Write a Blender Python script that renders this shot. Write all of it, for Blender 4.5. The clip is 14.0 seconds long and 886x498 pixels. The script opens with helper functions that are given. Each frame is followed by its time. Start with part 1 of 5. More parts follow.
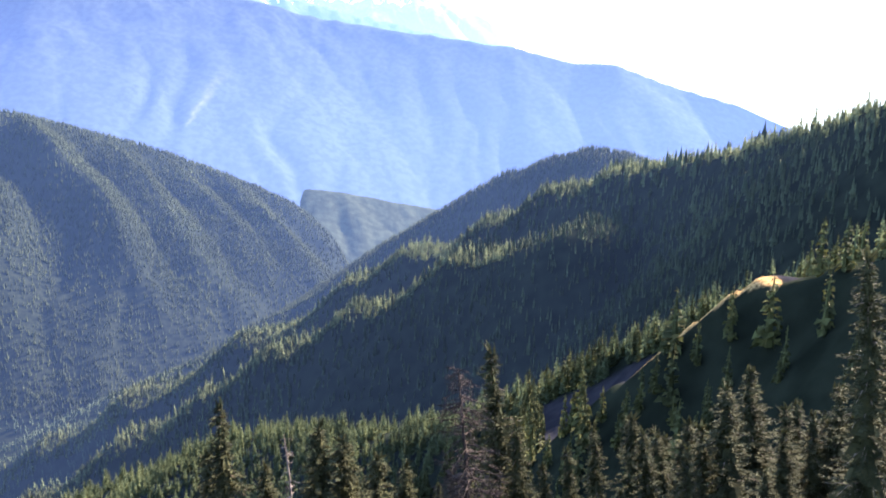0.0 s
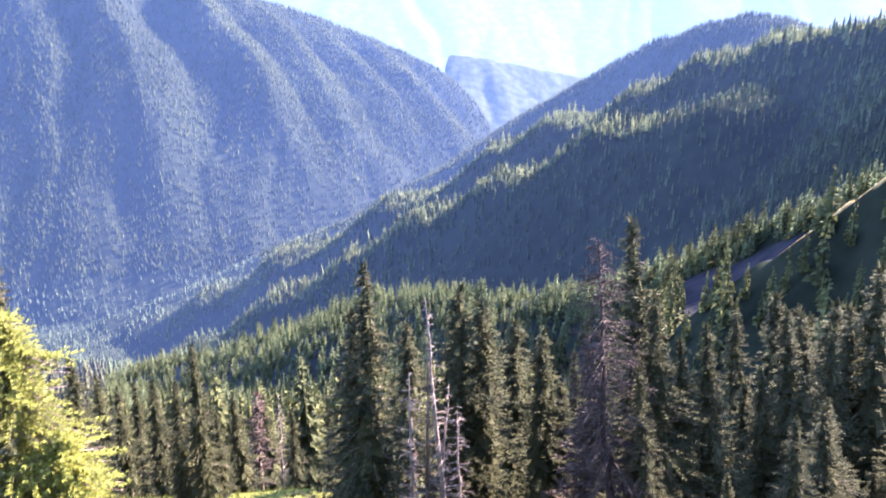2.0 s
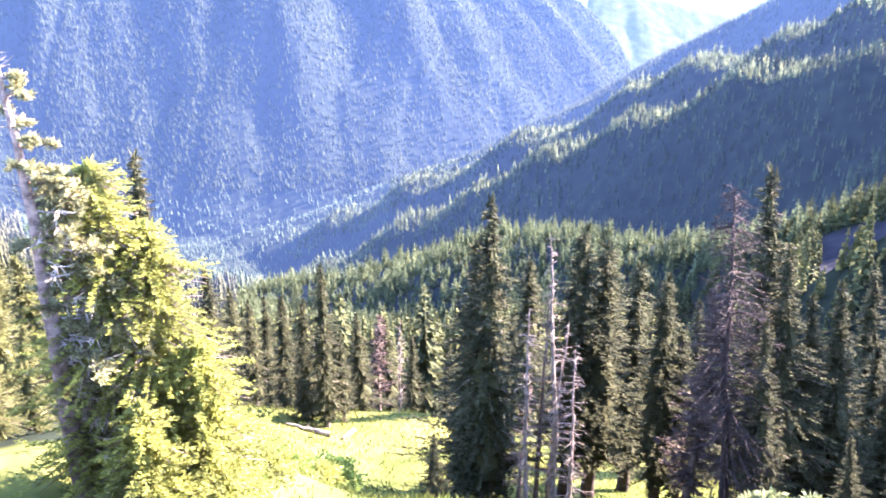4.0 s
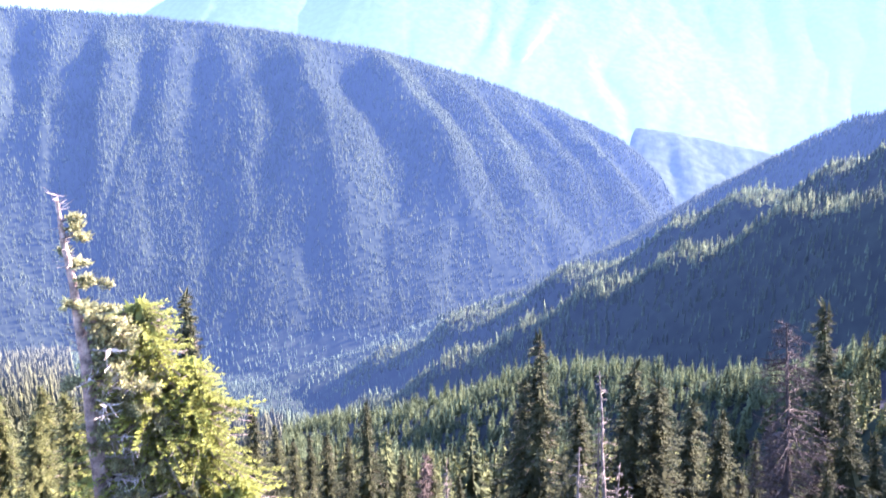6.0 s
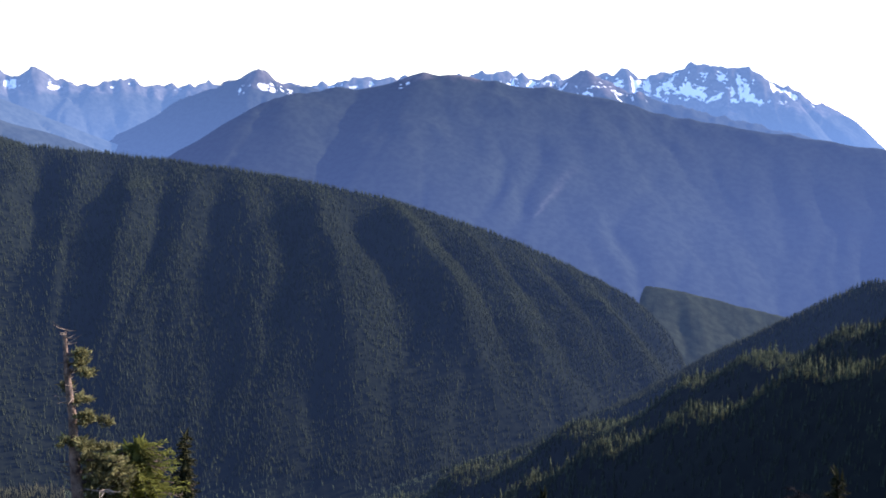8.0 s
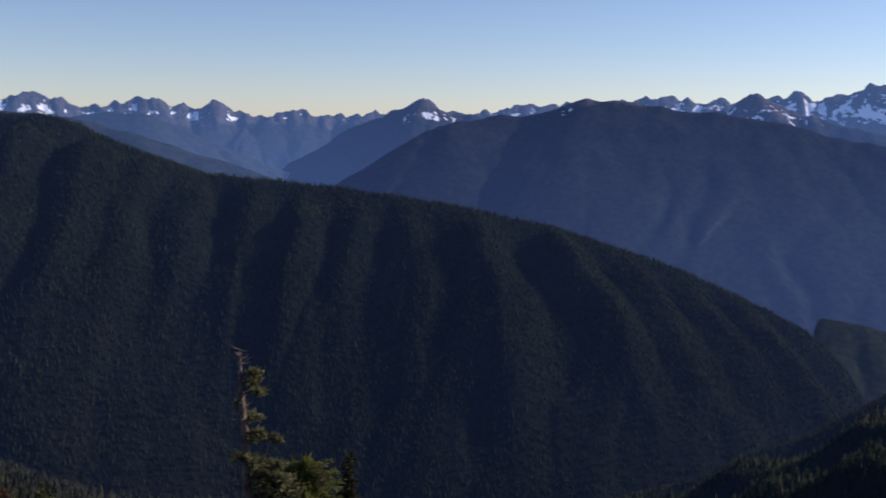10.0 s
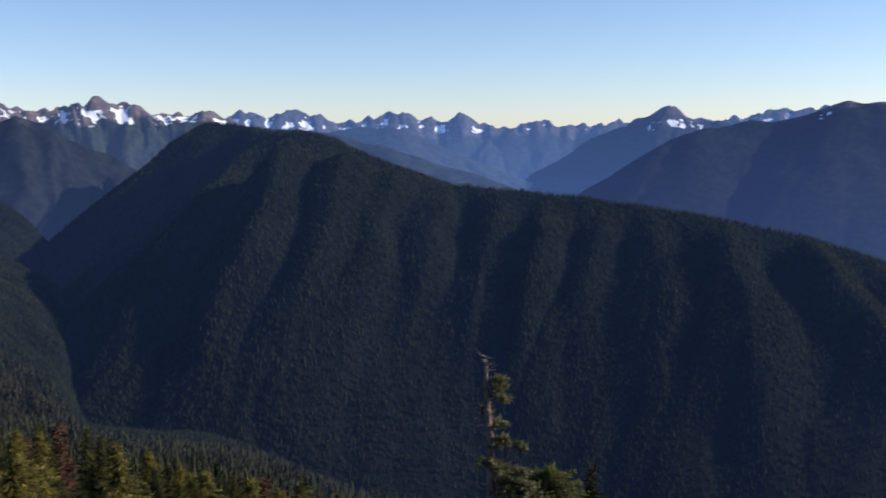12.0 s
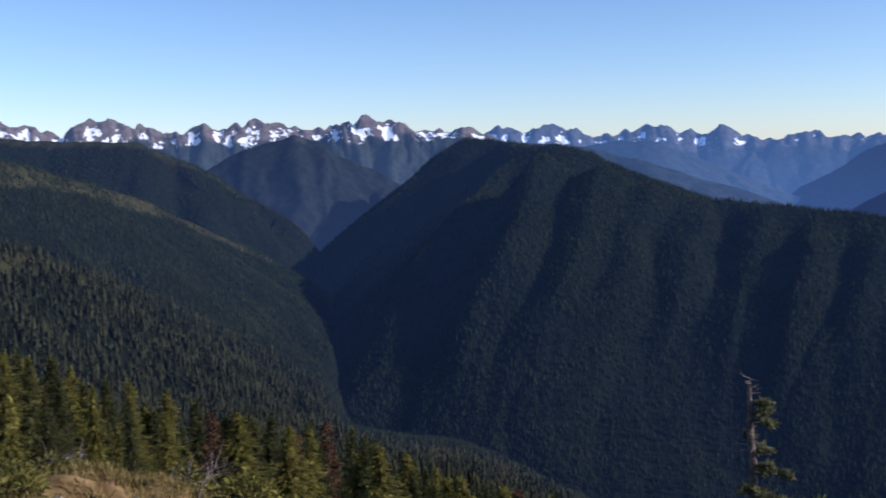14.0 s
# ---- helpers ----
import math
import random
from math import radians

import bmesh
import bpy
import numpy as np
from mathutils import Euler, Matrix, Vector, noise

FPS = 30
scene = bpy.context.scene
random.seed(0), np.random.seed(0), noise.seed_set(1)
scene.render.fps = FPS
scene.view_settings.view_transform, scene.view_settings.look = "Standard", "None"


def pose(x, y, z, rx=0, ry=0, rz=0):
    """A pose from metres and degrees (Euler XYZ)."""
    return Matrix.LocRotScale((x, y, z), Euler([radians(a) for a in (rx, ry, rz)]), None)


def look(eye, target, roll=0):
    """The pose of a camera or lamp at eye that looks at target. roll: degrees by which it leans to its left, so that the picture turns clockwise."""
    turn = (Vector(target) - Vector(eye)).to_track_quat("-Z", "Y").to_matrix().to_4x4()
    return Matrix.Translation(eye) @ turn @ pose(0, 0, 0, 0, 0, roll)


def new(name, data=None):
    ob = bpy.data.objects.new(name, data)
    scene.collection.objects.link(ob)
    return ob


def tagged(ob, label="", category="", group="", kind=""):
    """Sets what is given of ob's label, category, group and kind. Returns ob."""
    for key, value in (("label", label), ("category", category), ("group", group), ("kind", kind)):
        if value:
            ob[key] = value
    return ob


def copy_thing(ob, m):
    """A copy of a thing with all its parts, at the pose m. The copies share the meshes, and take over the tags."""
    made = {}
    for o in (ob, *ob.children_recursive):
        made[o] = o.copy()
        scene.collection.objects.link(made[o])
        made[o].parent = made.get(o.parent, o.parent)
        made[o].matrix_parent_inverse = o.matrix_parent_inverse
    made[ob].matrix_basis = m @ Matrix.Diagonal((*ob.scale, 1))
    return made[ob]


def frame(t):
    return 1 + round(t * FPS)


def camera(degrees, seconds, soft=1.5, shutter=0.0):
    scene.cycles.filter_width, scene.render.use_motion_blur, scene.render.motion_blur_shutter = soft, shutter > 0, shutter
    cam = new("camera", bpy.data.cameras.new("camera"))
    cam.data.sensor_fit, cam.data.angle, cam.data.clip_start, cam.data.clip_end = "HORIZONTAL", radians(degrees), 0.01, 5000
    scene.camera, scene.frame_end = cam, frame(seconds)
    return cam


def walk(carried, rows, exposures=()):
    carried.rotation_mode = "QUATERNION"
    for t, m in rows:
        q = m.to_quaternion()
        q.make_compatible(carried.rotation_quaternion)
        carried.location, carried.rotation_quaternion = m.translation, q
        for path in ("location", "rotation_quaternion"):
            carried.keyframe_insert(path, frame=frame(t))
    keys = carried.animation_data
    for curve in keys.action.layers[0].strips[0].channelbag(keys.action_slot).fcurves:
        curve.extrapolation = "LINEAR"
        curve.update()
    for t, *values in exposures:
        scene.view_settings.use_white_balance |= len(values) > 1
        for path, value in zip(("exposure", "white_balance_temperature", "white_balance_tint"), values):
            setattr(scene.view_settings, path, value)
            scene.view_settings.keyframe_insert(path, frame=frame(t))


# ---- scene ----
# ---- camera ----
cam = camera(48.68, 14.0, soft=1.65, shutter=0.5)
# seconds, then the turn in degrees; the eye keeps to its lookout
TURNS = [
    (0.0, 76.00, -1.17, 0.29),
    (0.5, 73.97, -0.88, 1.67),
    (1.0, 72.01, -0.74, 4.10),
    (1.5, 70.53, -0.16, 6.52),
    (2.0, 68.22, -0.17, 8.66),
    (2.5, 66.11, -0.69, 10.39),
    (3.0, 64.40, -0.61, 12.29),
    (3.2, 63.83, -0.77, 13.19),
    (5.3, 68.45, -0.07, 20.45),
    (5.5, 69.52, -0.04, 19.96),
    (6.0, 72.29, 0.57, 19.37),
    (6.5, 74.93, 0.39, 18.80),
    (7.0, 77.64, -0.01, 19.16),
    (7.2, 78.54, -0.27, 19.18),
    (9.3, 82.51, -1.90, 25.27),
    (9.5, 82.41, -1.19, 26.55),
    (10.0, 82.43, -0.72, 29.77),
    (10.5, 82.41, -0.17, 33.29),
    (11.0, 82.25, 0.01, 37.24),
    (11.5, 83.16, 0.41, 40.49),
    (12.0, 83.00, 0.62, 43.79),
    (12.5, 83.32, 0.57, 47.13),
    (13.0, 83.92, 0.92, 51.43),
    (13.5, 83.89, 1.08, 55.22),
    (14.0, 84.07, 1.38, 58.59),
]
EXPOSURES = [(0.0, 3.45, 6700, 18), (0.5, 3.75, 6600, 22), (1.0, 4.0, 6300, 27), (1.5, 4.3, 6200, 31), (2.4, 4.6, 6350, 31), (3.0, 5.0, 6550, 31), (3.2, 5.0, 6450, 31), (5.3, 4.9, 5950, 33), (6.0, 4.45, 5850, 33), (6.5, 4.15, 5850, 31),
             (7.0, 3.6, 6300, 19), (7.2, 3.1, 6400, 18), (9.3, 0.05, 5950, 24), (9.6, -0.05, 5950, 24), (10.2, -0.3, 5850, 24), (11.0, 0.1, 5900, 22), (14.0, 0.1, 5350, 18)]


def sway(t):
    """The eye drifts a hand's width to the left as the body turns."""
    k = max(0.0, (t - 9.5) / 4.5)
    return 0.03 - 0.10 * k + 0.01 * math.sin(t), -0.085 * k, 0.008 * math.sin(1.3 * t)


walk(cam, [(t, pose(*sway(t), rx, ry, rz)) for t, rx, ry, rz in TURNS], EXPOSURES)

# ---- world and sun ----
SUN_BEARING, SUN_HEIGHT = -43.0, 25.0   # degrees left of the y axis; degrees above the horizon


def bearing(b, d, z=0.0):
    """The place d metres off in the bearing b (degrees to the left of the y axis), at the height z over the eye."""
    return (-d * math.sin(radians(b)), d * math.cos(radians(b)), z)


world = bpy.data.worlds.new("sky")
scene.world = world
world.use_nodes = True
wn = world.node_tree
sky = wn.nodes.new("ShaderNodeTexSky")
sky.sky_type = "NISHITA"
sky.sun_disc = False
sky.sun_elevation = radians(SUN_HEIGHT)
sky.sun_rotation = radians(-SUN_BEARING)
sky.altitude = 1600
sky.air_density = 1.0
sky.dust_density = 0.4
sky.ozone_density = 2.0
wn.links.new(sky.outputs[0], wn.nodes["Background"].inputs[0])
wn.nodes["Background"].inputs[1].default_value = 0.12

sun_data = bpy.data.lights.new("sun", "SUN")
sun_data.energy = 5.0
sun_data.angle = radians(0.53)
sun_data.color = (1.0, 0.89, 0.74)
sun = new("sun", sun_data)
sun.matrix_world = look(bearing(SUN_BEARING, 100, 100 * math.tan(radians(SUN_HEIGHT))), (0, 0, 0))


# ---- materials ----
def material(name, base, dark, scale, rough=0.85, bump=0.0, bump_scale=None, leaf=0.0, island=0.0, coord="Object", fine=0.35):
    """A two-colour noise material with relief. leaf: share of light let through; island: brightness change from piece to piece."""
    m = bpy.data.materials.new(name)
    m.use_nodes = True
    nt = m.node_tree
    bsdf = nt.nodes["Principled BSDF"]
    bsdf.inputs["Roughness"].default_value = rough
    bsdf.inputs["Specular IOR Level"].default_value = 0.04
    where = nt.nodes.new("ShaderNodeTexCoord")
    n1 = nt.nodes.new("ShaderNodeTexNoise")
    n1.inputs["Scale"].default_value = scale
    n1.inputs["Detail"].default_value = 6
    nt.links.new(where.outputs[coord], n1.inputs["Vector"])
    n2 = nt.nodes.new("ShaderNodeTexNoise")
    n2.inputs["Scale"].default_value = scale * 9
    n2.inputs["Detail"].default_value = 3
    nt.links.new(where.outputs[coord], n2.inputs["Vector"])
    add = nt.nodes.new("ShaderNodeMix")
    add.inputs[0].default_value = fine
    nt.links.new(n1.outputs[0], add.inputs[2])
    nt.links.new(n2.outputs[0], add.inputs[3])
    ramp = nt.nodes.new("ShaderNodeValToRGB")
    ramp.color_ramp.elements[0].position, ramp.color_ramp.elements[1].position = 0.38, 0.62
    ramp.color_ramp.elements[0].color, ramp.color_ramp.elements[1].color = (*dark, 1), (*base, 1)
    nt.links.new(add.outputs[0], ramp.inputs[0])
    colour = ramp.outputs[0]
    if island:
        geo = nt.nodes.new("ShaderNodeNewGeometry")
        span = nt.nodes.new("ShaderNodeMapRange")
        span.inputs[3].default_value, span.inputs[4].default_value = 1 - island, 1 + island
        nt.links.new(geo.outputs["Random Per Island"], span.inputs[0])
        hsv = nt.nodes.new("ShaderNodeHueSaturation")
        nt.links.new(span.outputs[0], hsv.inputs["Value"])
        nt.links.new(colour, hsv.inputs["Color"])
        colour = hsv.outputs[0]
    nt.links.new(colour, bsdf.inputs["Base Color"])
    if bump:
        nb = nt.nodes.new("ShaderNodeTexNoise")
        nb.inputs["Scale"].default_value = bump_scale or scale * 4
        nb.inputs["Detail"].default_value = 8
        nt.links.new(where.outputs[coord], nb.inputs["Vector"])
        b = nt.nodes.new("ShaderNodeBump")
        b.inputs["Distance"].default_value = bump
        nt.links.new(nb.outputs[0], b.inputs["Height"])
        nt.links.new(b.outputs[0], bsdf.inputs["Normal"])
    if leaf:
        tr = nt.nodes.new("ShaderNodeBsdfTranslucent")
        nt.links.new(colour, tr.inputs[0])
        mix = nt.nodes.new("ShaderNodeMixShader")
        mix.inputs[0].default_value = leaf
        nt.links.new(bsdf.outputs[0], mix.inputs[1])
        nt.links.new(tr.outputs[0], mix.inputs[2])
        nt.links.new(mix.outputs[0], nt.nodes["Material Output"].inputs[0])
    return m


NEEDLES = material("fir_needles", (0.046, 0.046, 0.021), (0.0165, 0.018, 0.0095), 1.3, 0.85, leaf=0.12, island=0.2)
# Fir needles brightened to yellow-green: the sun on them is in the colour.
NEEDLES_SUN_TINTED = material("sun_tinted_fir_needles", (0.20, 0.205, 0.042), (0.09, 0.096, 0.03), 1.0, 0.7, leaf=0.45, island=0.3)
NEEDLES_DEAD = material("dead_needles", (0.07, 0.05, 0.04), (0.032, 0.025, 0.022), 1.5, 0.9, leaf=0.15, island=0.3)
NEEDLES_OLIVE = material("olive_fir_needles", (0.25, 0.235, 0.11), (0.08, 0.08, 0.04), 2.4, 0.7, leaf=0.4, island=0.3)
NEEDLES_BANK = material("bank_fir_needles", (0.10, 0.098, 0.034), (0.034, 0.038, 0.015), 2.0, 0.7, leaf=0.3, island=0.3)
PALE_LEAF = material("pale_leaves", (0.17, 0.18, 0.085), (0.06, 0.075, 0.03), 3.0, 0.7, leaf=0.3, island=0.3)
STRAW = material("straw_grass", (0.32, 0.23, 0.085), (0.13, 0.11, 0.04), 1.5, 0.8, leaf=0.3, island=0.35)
# Golden tone lifted well above the bank firs' to paint in the sun.
NEEDLES_SLOPE_SUN_TINTED = material("sun_tinted_golden_needles", (0.27, 0.23, 0.052), (0.06, 0.06, 0.018), 2.2, 0.7, leaf=0.3, island=0.35)
NEEDLES_RUST = material("rust_needles", (0.12, 0.06, 0.03), (0.05, 0.03, 0.02), 1.5, 0.9, leaf=0.2, island=0.3)
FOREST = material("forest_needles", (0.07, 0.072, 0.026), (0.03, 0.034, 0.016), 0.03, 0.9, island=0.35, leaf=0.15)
# Paler copy of the forest needles, with sunlight painted into the colour.
FOREST_SUN_TINTED = material("sun_tinted_forest_needles", (0.10, 0.118, 0.06), (0.055, 0.068, 0.036), 0.03, 0.9, island=0.25, leaf=0.4)
FOREST_HAZED = material("hazed_spur_needles", (0.085, 0.105, 0.062), (0.045, 0.058, 0.038), 0.012, 0.9, island=0.2, leaf=0.5)
DEADWOOD_DARK = material("dark_deadwood", (0.048, 0.036, 0.032), (0.018, 0.014, 0.013), 5.0, 0.95, bump=0.015)
BARK = material("bark", (0.17, 0.13, 0.105), (0.07, 0.055, 0.045), 6.0, 0.95, bump=0.02)
TAN_BARK = material("peeling_tan_bark", (0.25, 0.18, 0.145), (0.06, 0.042, 0.036), 7.0, 0.9, bump=0.02)
DEADWOOD = material("weathered_wood", (0.19, 0.155, 0.13), (0.065, 0.05, 0.044), 5.0, 0.9, bump=0.015)
BLEACHED_WOOD = material("bleached_wood", (0.40, 0.34, 0.28), (0.16, 0.13, 0.11), 5.0, 0.9, bump=0.01)
DEADWOOD_BROWN = material("brown_deadwood", (0.13, 0.095, 0.08), (0.05, 0.036, 0.032), 5.0, 0.95, bump=0.015)
GRASS = material("meadow_grass", (0.085, 0.088, 0.02), (0.036, 0.047, 0.014), 0.5, 0.8, leaf=0.35, island=0.3)
SHRUB = material("shrub_leaves", (0.20, 0.24, 0.05), (0.09, 0.13, 0.03), 1.2, 0.7, leaf=0.35, island=0.35)


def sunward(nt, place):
    """The painted haze emission is raised in the part of the valley that lies towards the sun."""
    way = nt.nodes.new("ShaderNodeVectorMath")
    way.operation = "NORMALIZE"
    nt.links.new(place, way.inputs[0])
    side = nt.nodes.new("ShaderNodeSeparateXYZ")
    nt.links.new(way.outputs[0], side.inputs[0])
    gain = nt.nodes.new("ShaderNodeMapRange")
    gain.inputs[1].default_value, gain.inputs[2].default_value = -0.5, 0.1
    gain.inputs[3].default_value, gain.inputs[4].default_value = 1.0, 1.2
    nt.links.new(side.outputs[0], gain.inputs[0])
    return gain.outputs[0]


def distant_haze(m, colour, start, full):
    """Paint blue haze into a material's emission: none at start metres from the lookout, all of it at full."""
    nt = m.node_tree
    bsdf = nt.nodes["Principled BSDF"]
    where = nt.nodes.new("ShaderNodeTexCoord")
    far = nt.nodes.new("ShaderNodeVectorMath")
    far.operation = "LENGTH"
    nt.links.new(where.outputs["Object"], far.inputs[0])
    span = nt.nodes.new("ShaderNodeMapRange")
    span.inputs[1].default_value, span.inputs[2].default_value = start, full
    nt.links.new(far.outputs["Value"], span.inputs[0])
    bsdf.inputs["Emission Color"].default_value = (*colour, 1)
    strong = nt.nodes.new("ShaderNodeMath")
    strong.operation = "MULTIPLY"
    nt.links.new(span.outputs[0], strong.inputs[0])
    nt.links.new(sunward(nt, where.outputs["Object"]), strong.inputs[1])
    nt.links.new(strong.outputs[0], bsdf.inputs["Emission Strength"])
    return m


# Needles and ground beyond 350 m emit this blue in place of haze.
HAZE_GLOW = (0.0084, 0.0148, 0.0332)
distant_haze(FOREST_HAZED, tuple(1.2 * c for c in HAZE_GLOW), 350, 2300)
FOREST_FAR = distant_haze(material("distant_forest_needles", (0.037, 0.046, 0.026), (0.023, 0.03, 0.019), 0.01, 0.9, island=0.22, leaf=0.25), HAZE_GLOW, 350, 2300)
FOREST_DUSK = distant_haze(material("slope_forest_needles", (0.042, 0.042, 0.02), (0.02, 0.022, 0.0125), 0.02, 0.9, island=0.25), HAZE_GLOW, 350, 2300)
# The crest trees' light tone is painted sunshine, besides the haze emission.
FOREST_CREST_SUN_TINTED = distant_haze(material("sun_tinted_crest_needles", (0.17, 0.185, 0.10), (0.10, 0.115, 0.06), 0.03, 0.9, island=0.3, leaf=0.45), HAZE_GLOW, 350, 2300)
FOREST_VALLEY = distant_haze(material("valley_forest_needles", (0.038, 0.05, 0.027), (0.022, 0.031, 0.018), 0.02, 0.9, island=0.25), HAZE_GLOW, 350, 2300)


def ground_material():
    """Forest floor, dry meadow, scree and bare earth, laid out by the ground's own cover attributes. Haze is painted
    into its emission.
    """
    m = bpy.data.materials.new("mountain_ground")
    m.use_nodes = True
    nt = m.node_tree
    bsdf = nt.nodes["Principled BSDF"]
    bsdf.inputs["Roughness"].default_value = 0.95
    bsdf.inputs["Specular IOR Level"].default_value = 0.0
    where = nt.nodes.new("ShaderNodeTexCoord")

    def noisy(scale, a, b, detail=8):
        n = nt.nodes.new("ShaderNodeTexNoise")
        n.inputs["Scale"].default_value = scale
        n.inputs["Detail"].default_value = detail
        nt.links.new(where.outputs["Object"], n.inputs["Vector"])
        r = nt.nodes.new("ShaderNodeValToRGB")
        r.color_ramp.elements[0].position, r.color_ramp.elements[1].position = 0.36, 0.64
        r.color_ramp.elements[0].color, r.color_ramp.elements[1].color = (*a, 1), (*b, 1)
        nt.links.new(n.outputs[0], r.inputs[0])
        return r.outputs[0], n.outputs[0]

    # Floor and scree are near black: shade between trees and on the face, painted.
    shaded_floor_colour, height = noisy(0.12, (0.006, 0.008, 0.0056), (0.0125, 0.0155, 0.0105))
    grass_colour, _ = noisy(0.35, (0.034, 0.043, 0.012), (0.08, 0.078, 0.022))
    shaded_scree_colour, _ = noisy(0.15, (0.011, 0.011, 0.014), (0.02, 0.019, 0.022))
    earth_colour, _ = noisy(1.6, (0.10, 0.058, 0.024), (0.33, 0.215, 0.095))
    # The "dry" cover paints sunlight on the spur crests as a lighter ground.
    lit_crest_colour, _ = noisy(0.05, (0.03, 0.03, 0.013), (0.075, 0.066, 0.028))
    colour = shaded_floor_colour
    for name, other in (("meadow", grass_colour), ("scree", shaded_scree_colour), ("earth", earth_colour), ("dry", lit_crest_colour)):
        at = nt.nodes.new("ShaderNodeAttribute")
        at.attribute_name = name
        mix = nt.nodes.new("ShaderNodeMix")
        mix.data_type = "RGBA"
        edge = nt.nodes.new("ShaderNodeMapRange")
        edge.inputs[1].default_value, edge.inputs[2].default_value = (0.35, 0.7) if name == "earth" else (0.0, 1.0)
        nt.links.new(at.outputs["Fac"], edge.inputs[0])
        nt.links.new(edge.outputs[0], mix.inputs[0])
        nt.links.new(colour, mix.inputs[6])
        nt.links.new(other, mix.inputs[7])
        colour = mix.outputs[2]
    nt.links.new(colour, bsdf.inputs["Base Color"])
    fine = nt.nodes.new("ShaderNodeTexNoise")
    fine.inputs["Scale"].default_value = 0.4
    fine.inputs["Detail"].default_value = 10
    nt.links.new(where.outputs["Object"], fine.inputs["Vector"])
    b = nt.nodes.new("ShaderNodeBump")
    b.inputs["Distance"].default_value = 0.15
    nt.links.new(fine.outputs[0], b.inputs["Height"])
    nt.links.new(b.outputs[0], bsdf.inputs["Normal"])
    return distant_haze(m, HAZE_GLOW, 350, 2300)


def distance_material(name, rock, wood, snow, haze_glow, snow_line, snow_share, wood_line, relief=1.0):
    """A far mountain: wooded flanks, bare rock and snow patches above, with blue haze painted into its emission."""
    m = bpy.data.materials.new(name)
    m.use_nodes = True
    nt = m.node_tree
    bsdf = nt.nodes["Principled BSDF"]
    bsdf.inputs["Roughness"].default_value = 0.95
    bsdf.inputs["Specular IOR Level"].default_value = 0.0
    where = nt.nodes.new("ShaderNodeTexCoord")
    sep = nt.nodes.new("ShaderNodeSeparateXYZ")
    nt.links.new(where.outputs["Object"], sep.inputs[0])

    steep = nt.nodes.new("ShaderNodeMapping")
    steep.inputs["Scale"].default_value = (1.0, 1.0, 0.4)
    nt.links.new(where.outputs["Object"], steep.inputs[0])

    def tex(scale, detail=8):
        n = nt.nodes.new("ShaderNodeTexNoise")
        n.inputs["Scale"].default_value = scale
        n.inputs["Detail"].default_value = detail
        nt.links.new(steep.outputs[0], n.inputs["Vector"])
        return n.outputs[0]

    def math_node(op, a, b):
        n = nt.nodes.new("ShaderNodeMath")
        n.operation = op
        for i, v in enumerate((a, b)):
            if isinstance(v, (int, float)):
                n.inputs[i].default_value = v
            else:
                nt.links.new(v, n.inputs[i])
        return n.outputs[0]

    def step(v, low, high):
        n = nt.nodes.new("ShaderNodeMapRange")
        n.inputs[1].default_value, n.inputs[2].default_value = low, high
        nt.links.new(v, n.inputs[0])
        return n.outputs[0]

    def blend(fac, a, b):
        n = nt.nodes.new("ShaderNodeMix")
        n.data_type = "RGBA"
        nt.links.new(fac, n.inputs[0])
        for i, v in ((6, a), (7, b)):
            if isinstance(v, tuple):
                n.inputs[i].default_value = (*v, 1)
            else:
                nt.links.new(v, n.inputs[i])
        return n.outputs[2]

    rough = tex(0.012)
    mottle = tex(0.05)
    woods = blend(step(mottle, 0.4, 0.6), tuple(c * 0.65 for c in wood), wood)
    stone = blend(step(mottle, 0.4, 0.6), tuple(c * 0.6 for c in rock), rock)
    up = math_node("ADD", sep.outputs[2], math_node("MULTIPLY", math_node("SUBTRACT", rough, 0.5), 110.0))
    colour = blend(step(up, wood_line - 8, wood_line + 12), woods, stone)
    high = step(math_node("ADD", sep.outputs[2], math_node("MULTIPLY", math_node("SUBTRACT", rough, 0.5), 170.0)), snow_line - 4, snow_line + 4)
    hollow = nt.nodes.new("ShaderNodeAttribute")
    hollow.attribute_name = "hollow"
    patch = step(math_node("ADD", tex(0.045, 6), math_node("MULTIPLY", hollow.outputs["Fac"], 0.26)), 1 - snow_share, 1 - snow_share + 0.03)
    colour = blend(math_node("MULTIPLY", high, patch), colour, snow)
    scar = nt.nodes.new("ShaderNodeAttribute")
    scar.attribute_name = "scar"
    colour = blend(math_node("MULTIPLY", math_node("MULTIPLY", scar.outputs["Fac"], mottle), 0.16), colour, (0.5, 0.46, 0.4))
    nt.links.new(colour, bsdf.inputs["Base Color"])
    bump = nt.nodes.new("ShaderNodeBump")
    bump.inputs["Distance"].default_value = relief
    nt.links.new(tex(0.03, 10), bump.inputs["Height"])
    nt.links.new(bump.outputs[0], bsdf.inputs["Normal"])
    # Surface emission stands in for haze, stronger low down and towards the sun.
    bsdf.inputs["Emission Color"].default_value = (*haze_glow, 1)
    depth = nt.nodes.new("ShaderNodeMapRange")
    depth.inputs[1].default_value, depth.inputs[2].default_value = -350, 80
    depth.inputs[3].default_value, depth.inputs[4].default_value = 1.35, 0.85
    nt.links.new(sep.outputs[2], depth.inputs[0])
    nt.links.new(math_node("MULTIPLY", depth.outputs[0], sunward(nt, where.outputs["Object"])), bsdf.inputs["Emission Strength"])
    return m


STONE = material("pale_stone", (0.36, 0.29, 0.22), (0.2, 0.15, 0.11), 8.0, 0.9, bump=0.02)
GROUND = ground_material()
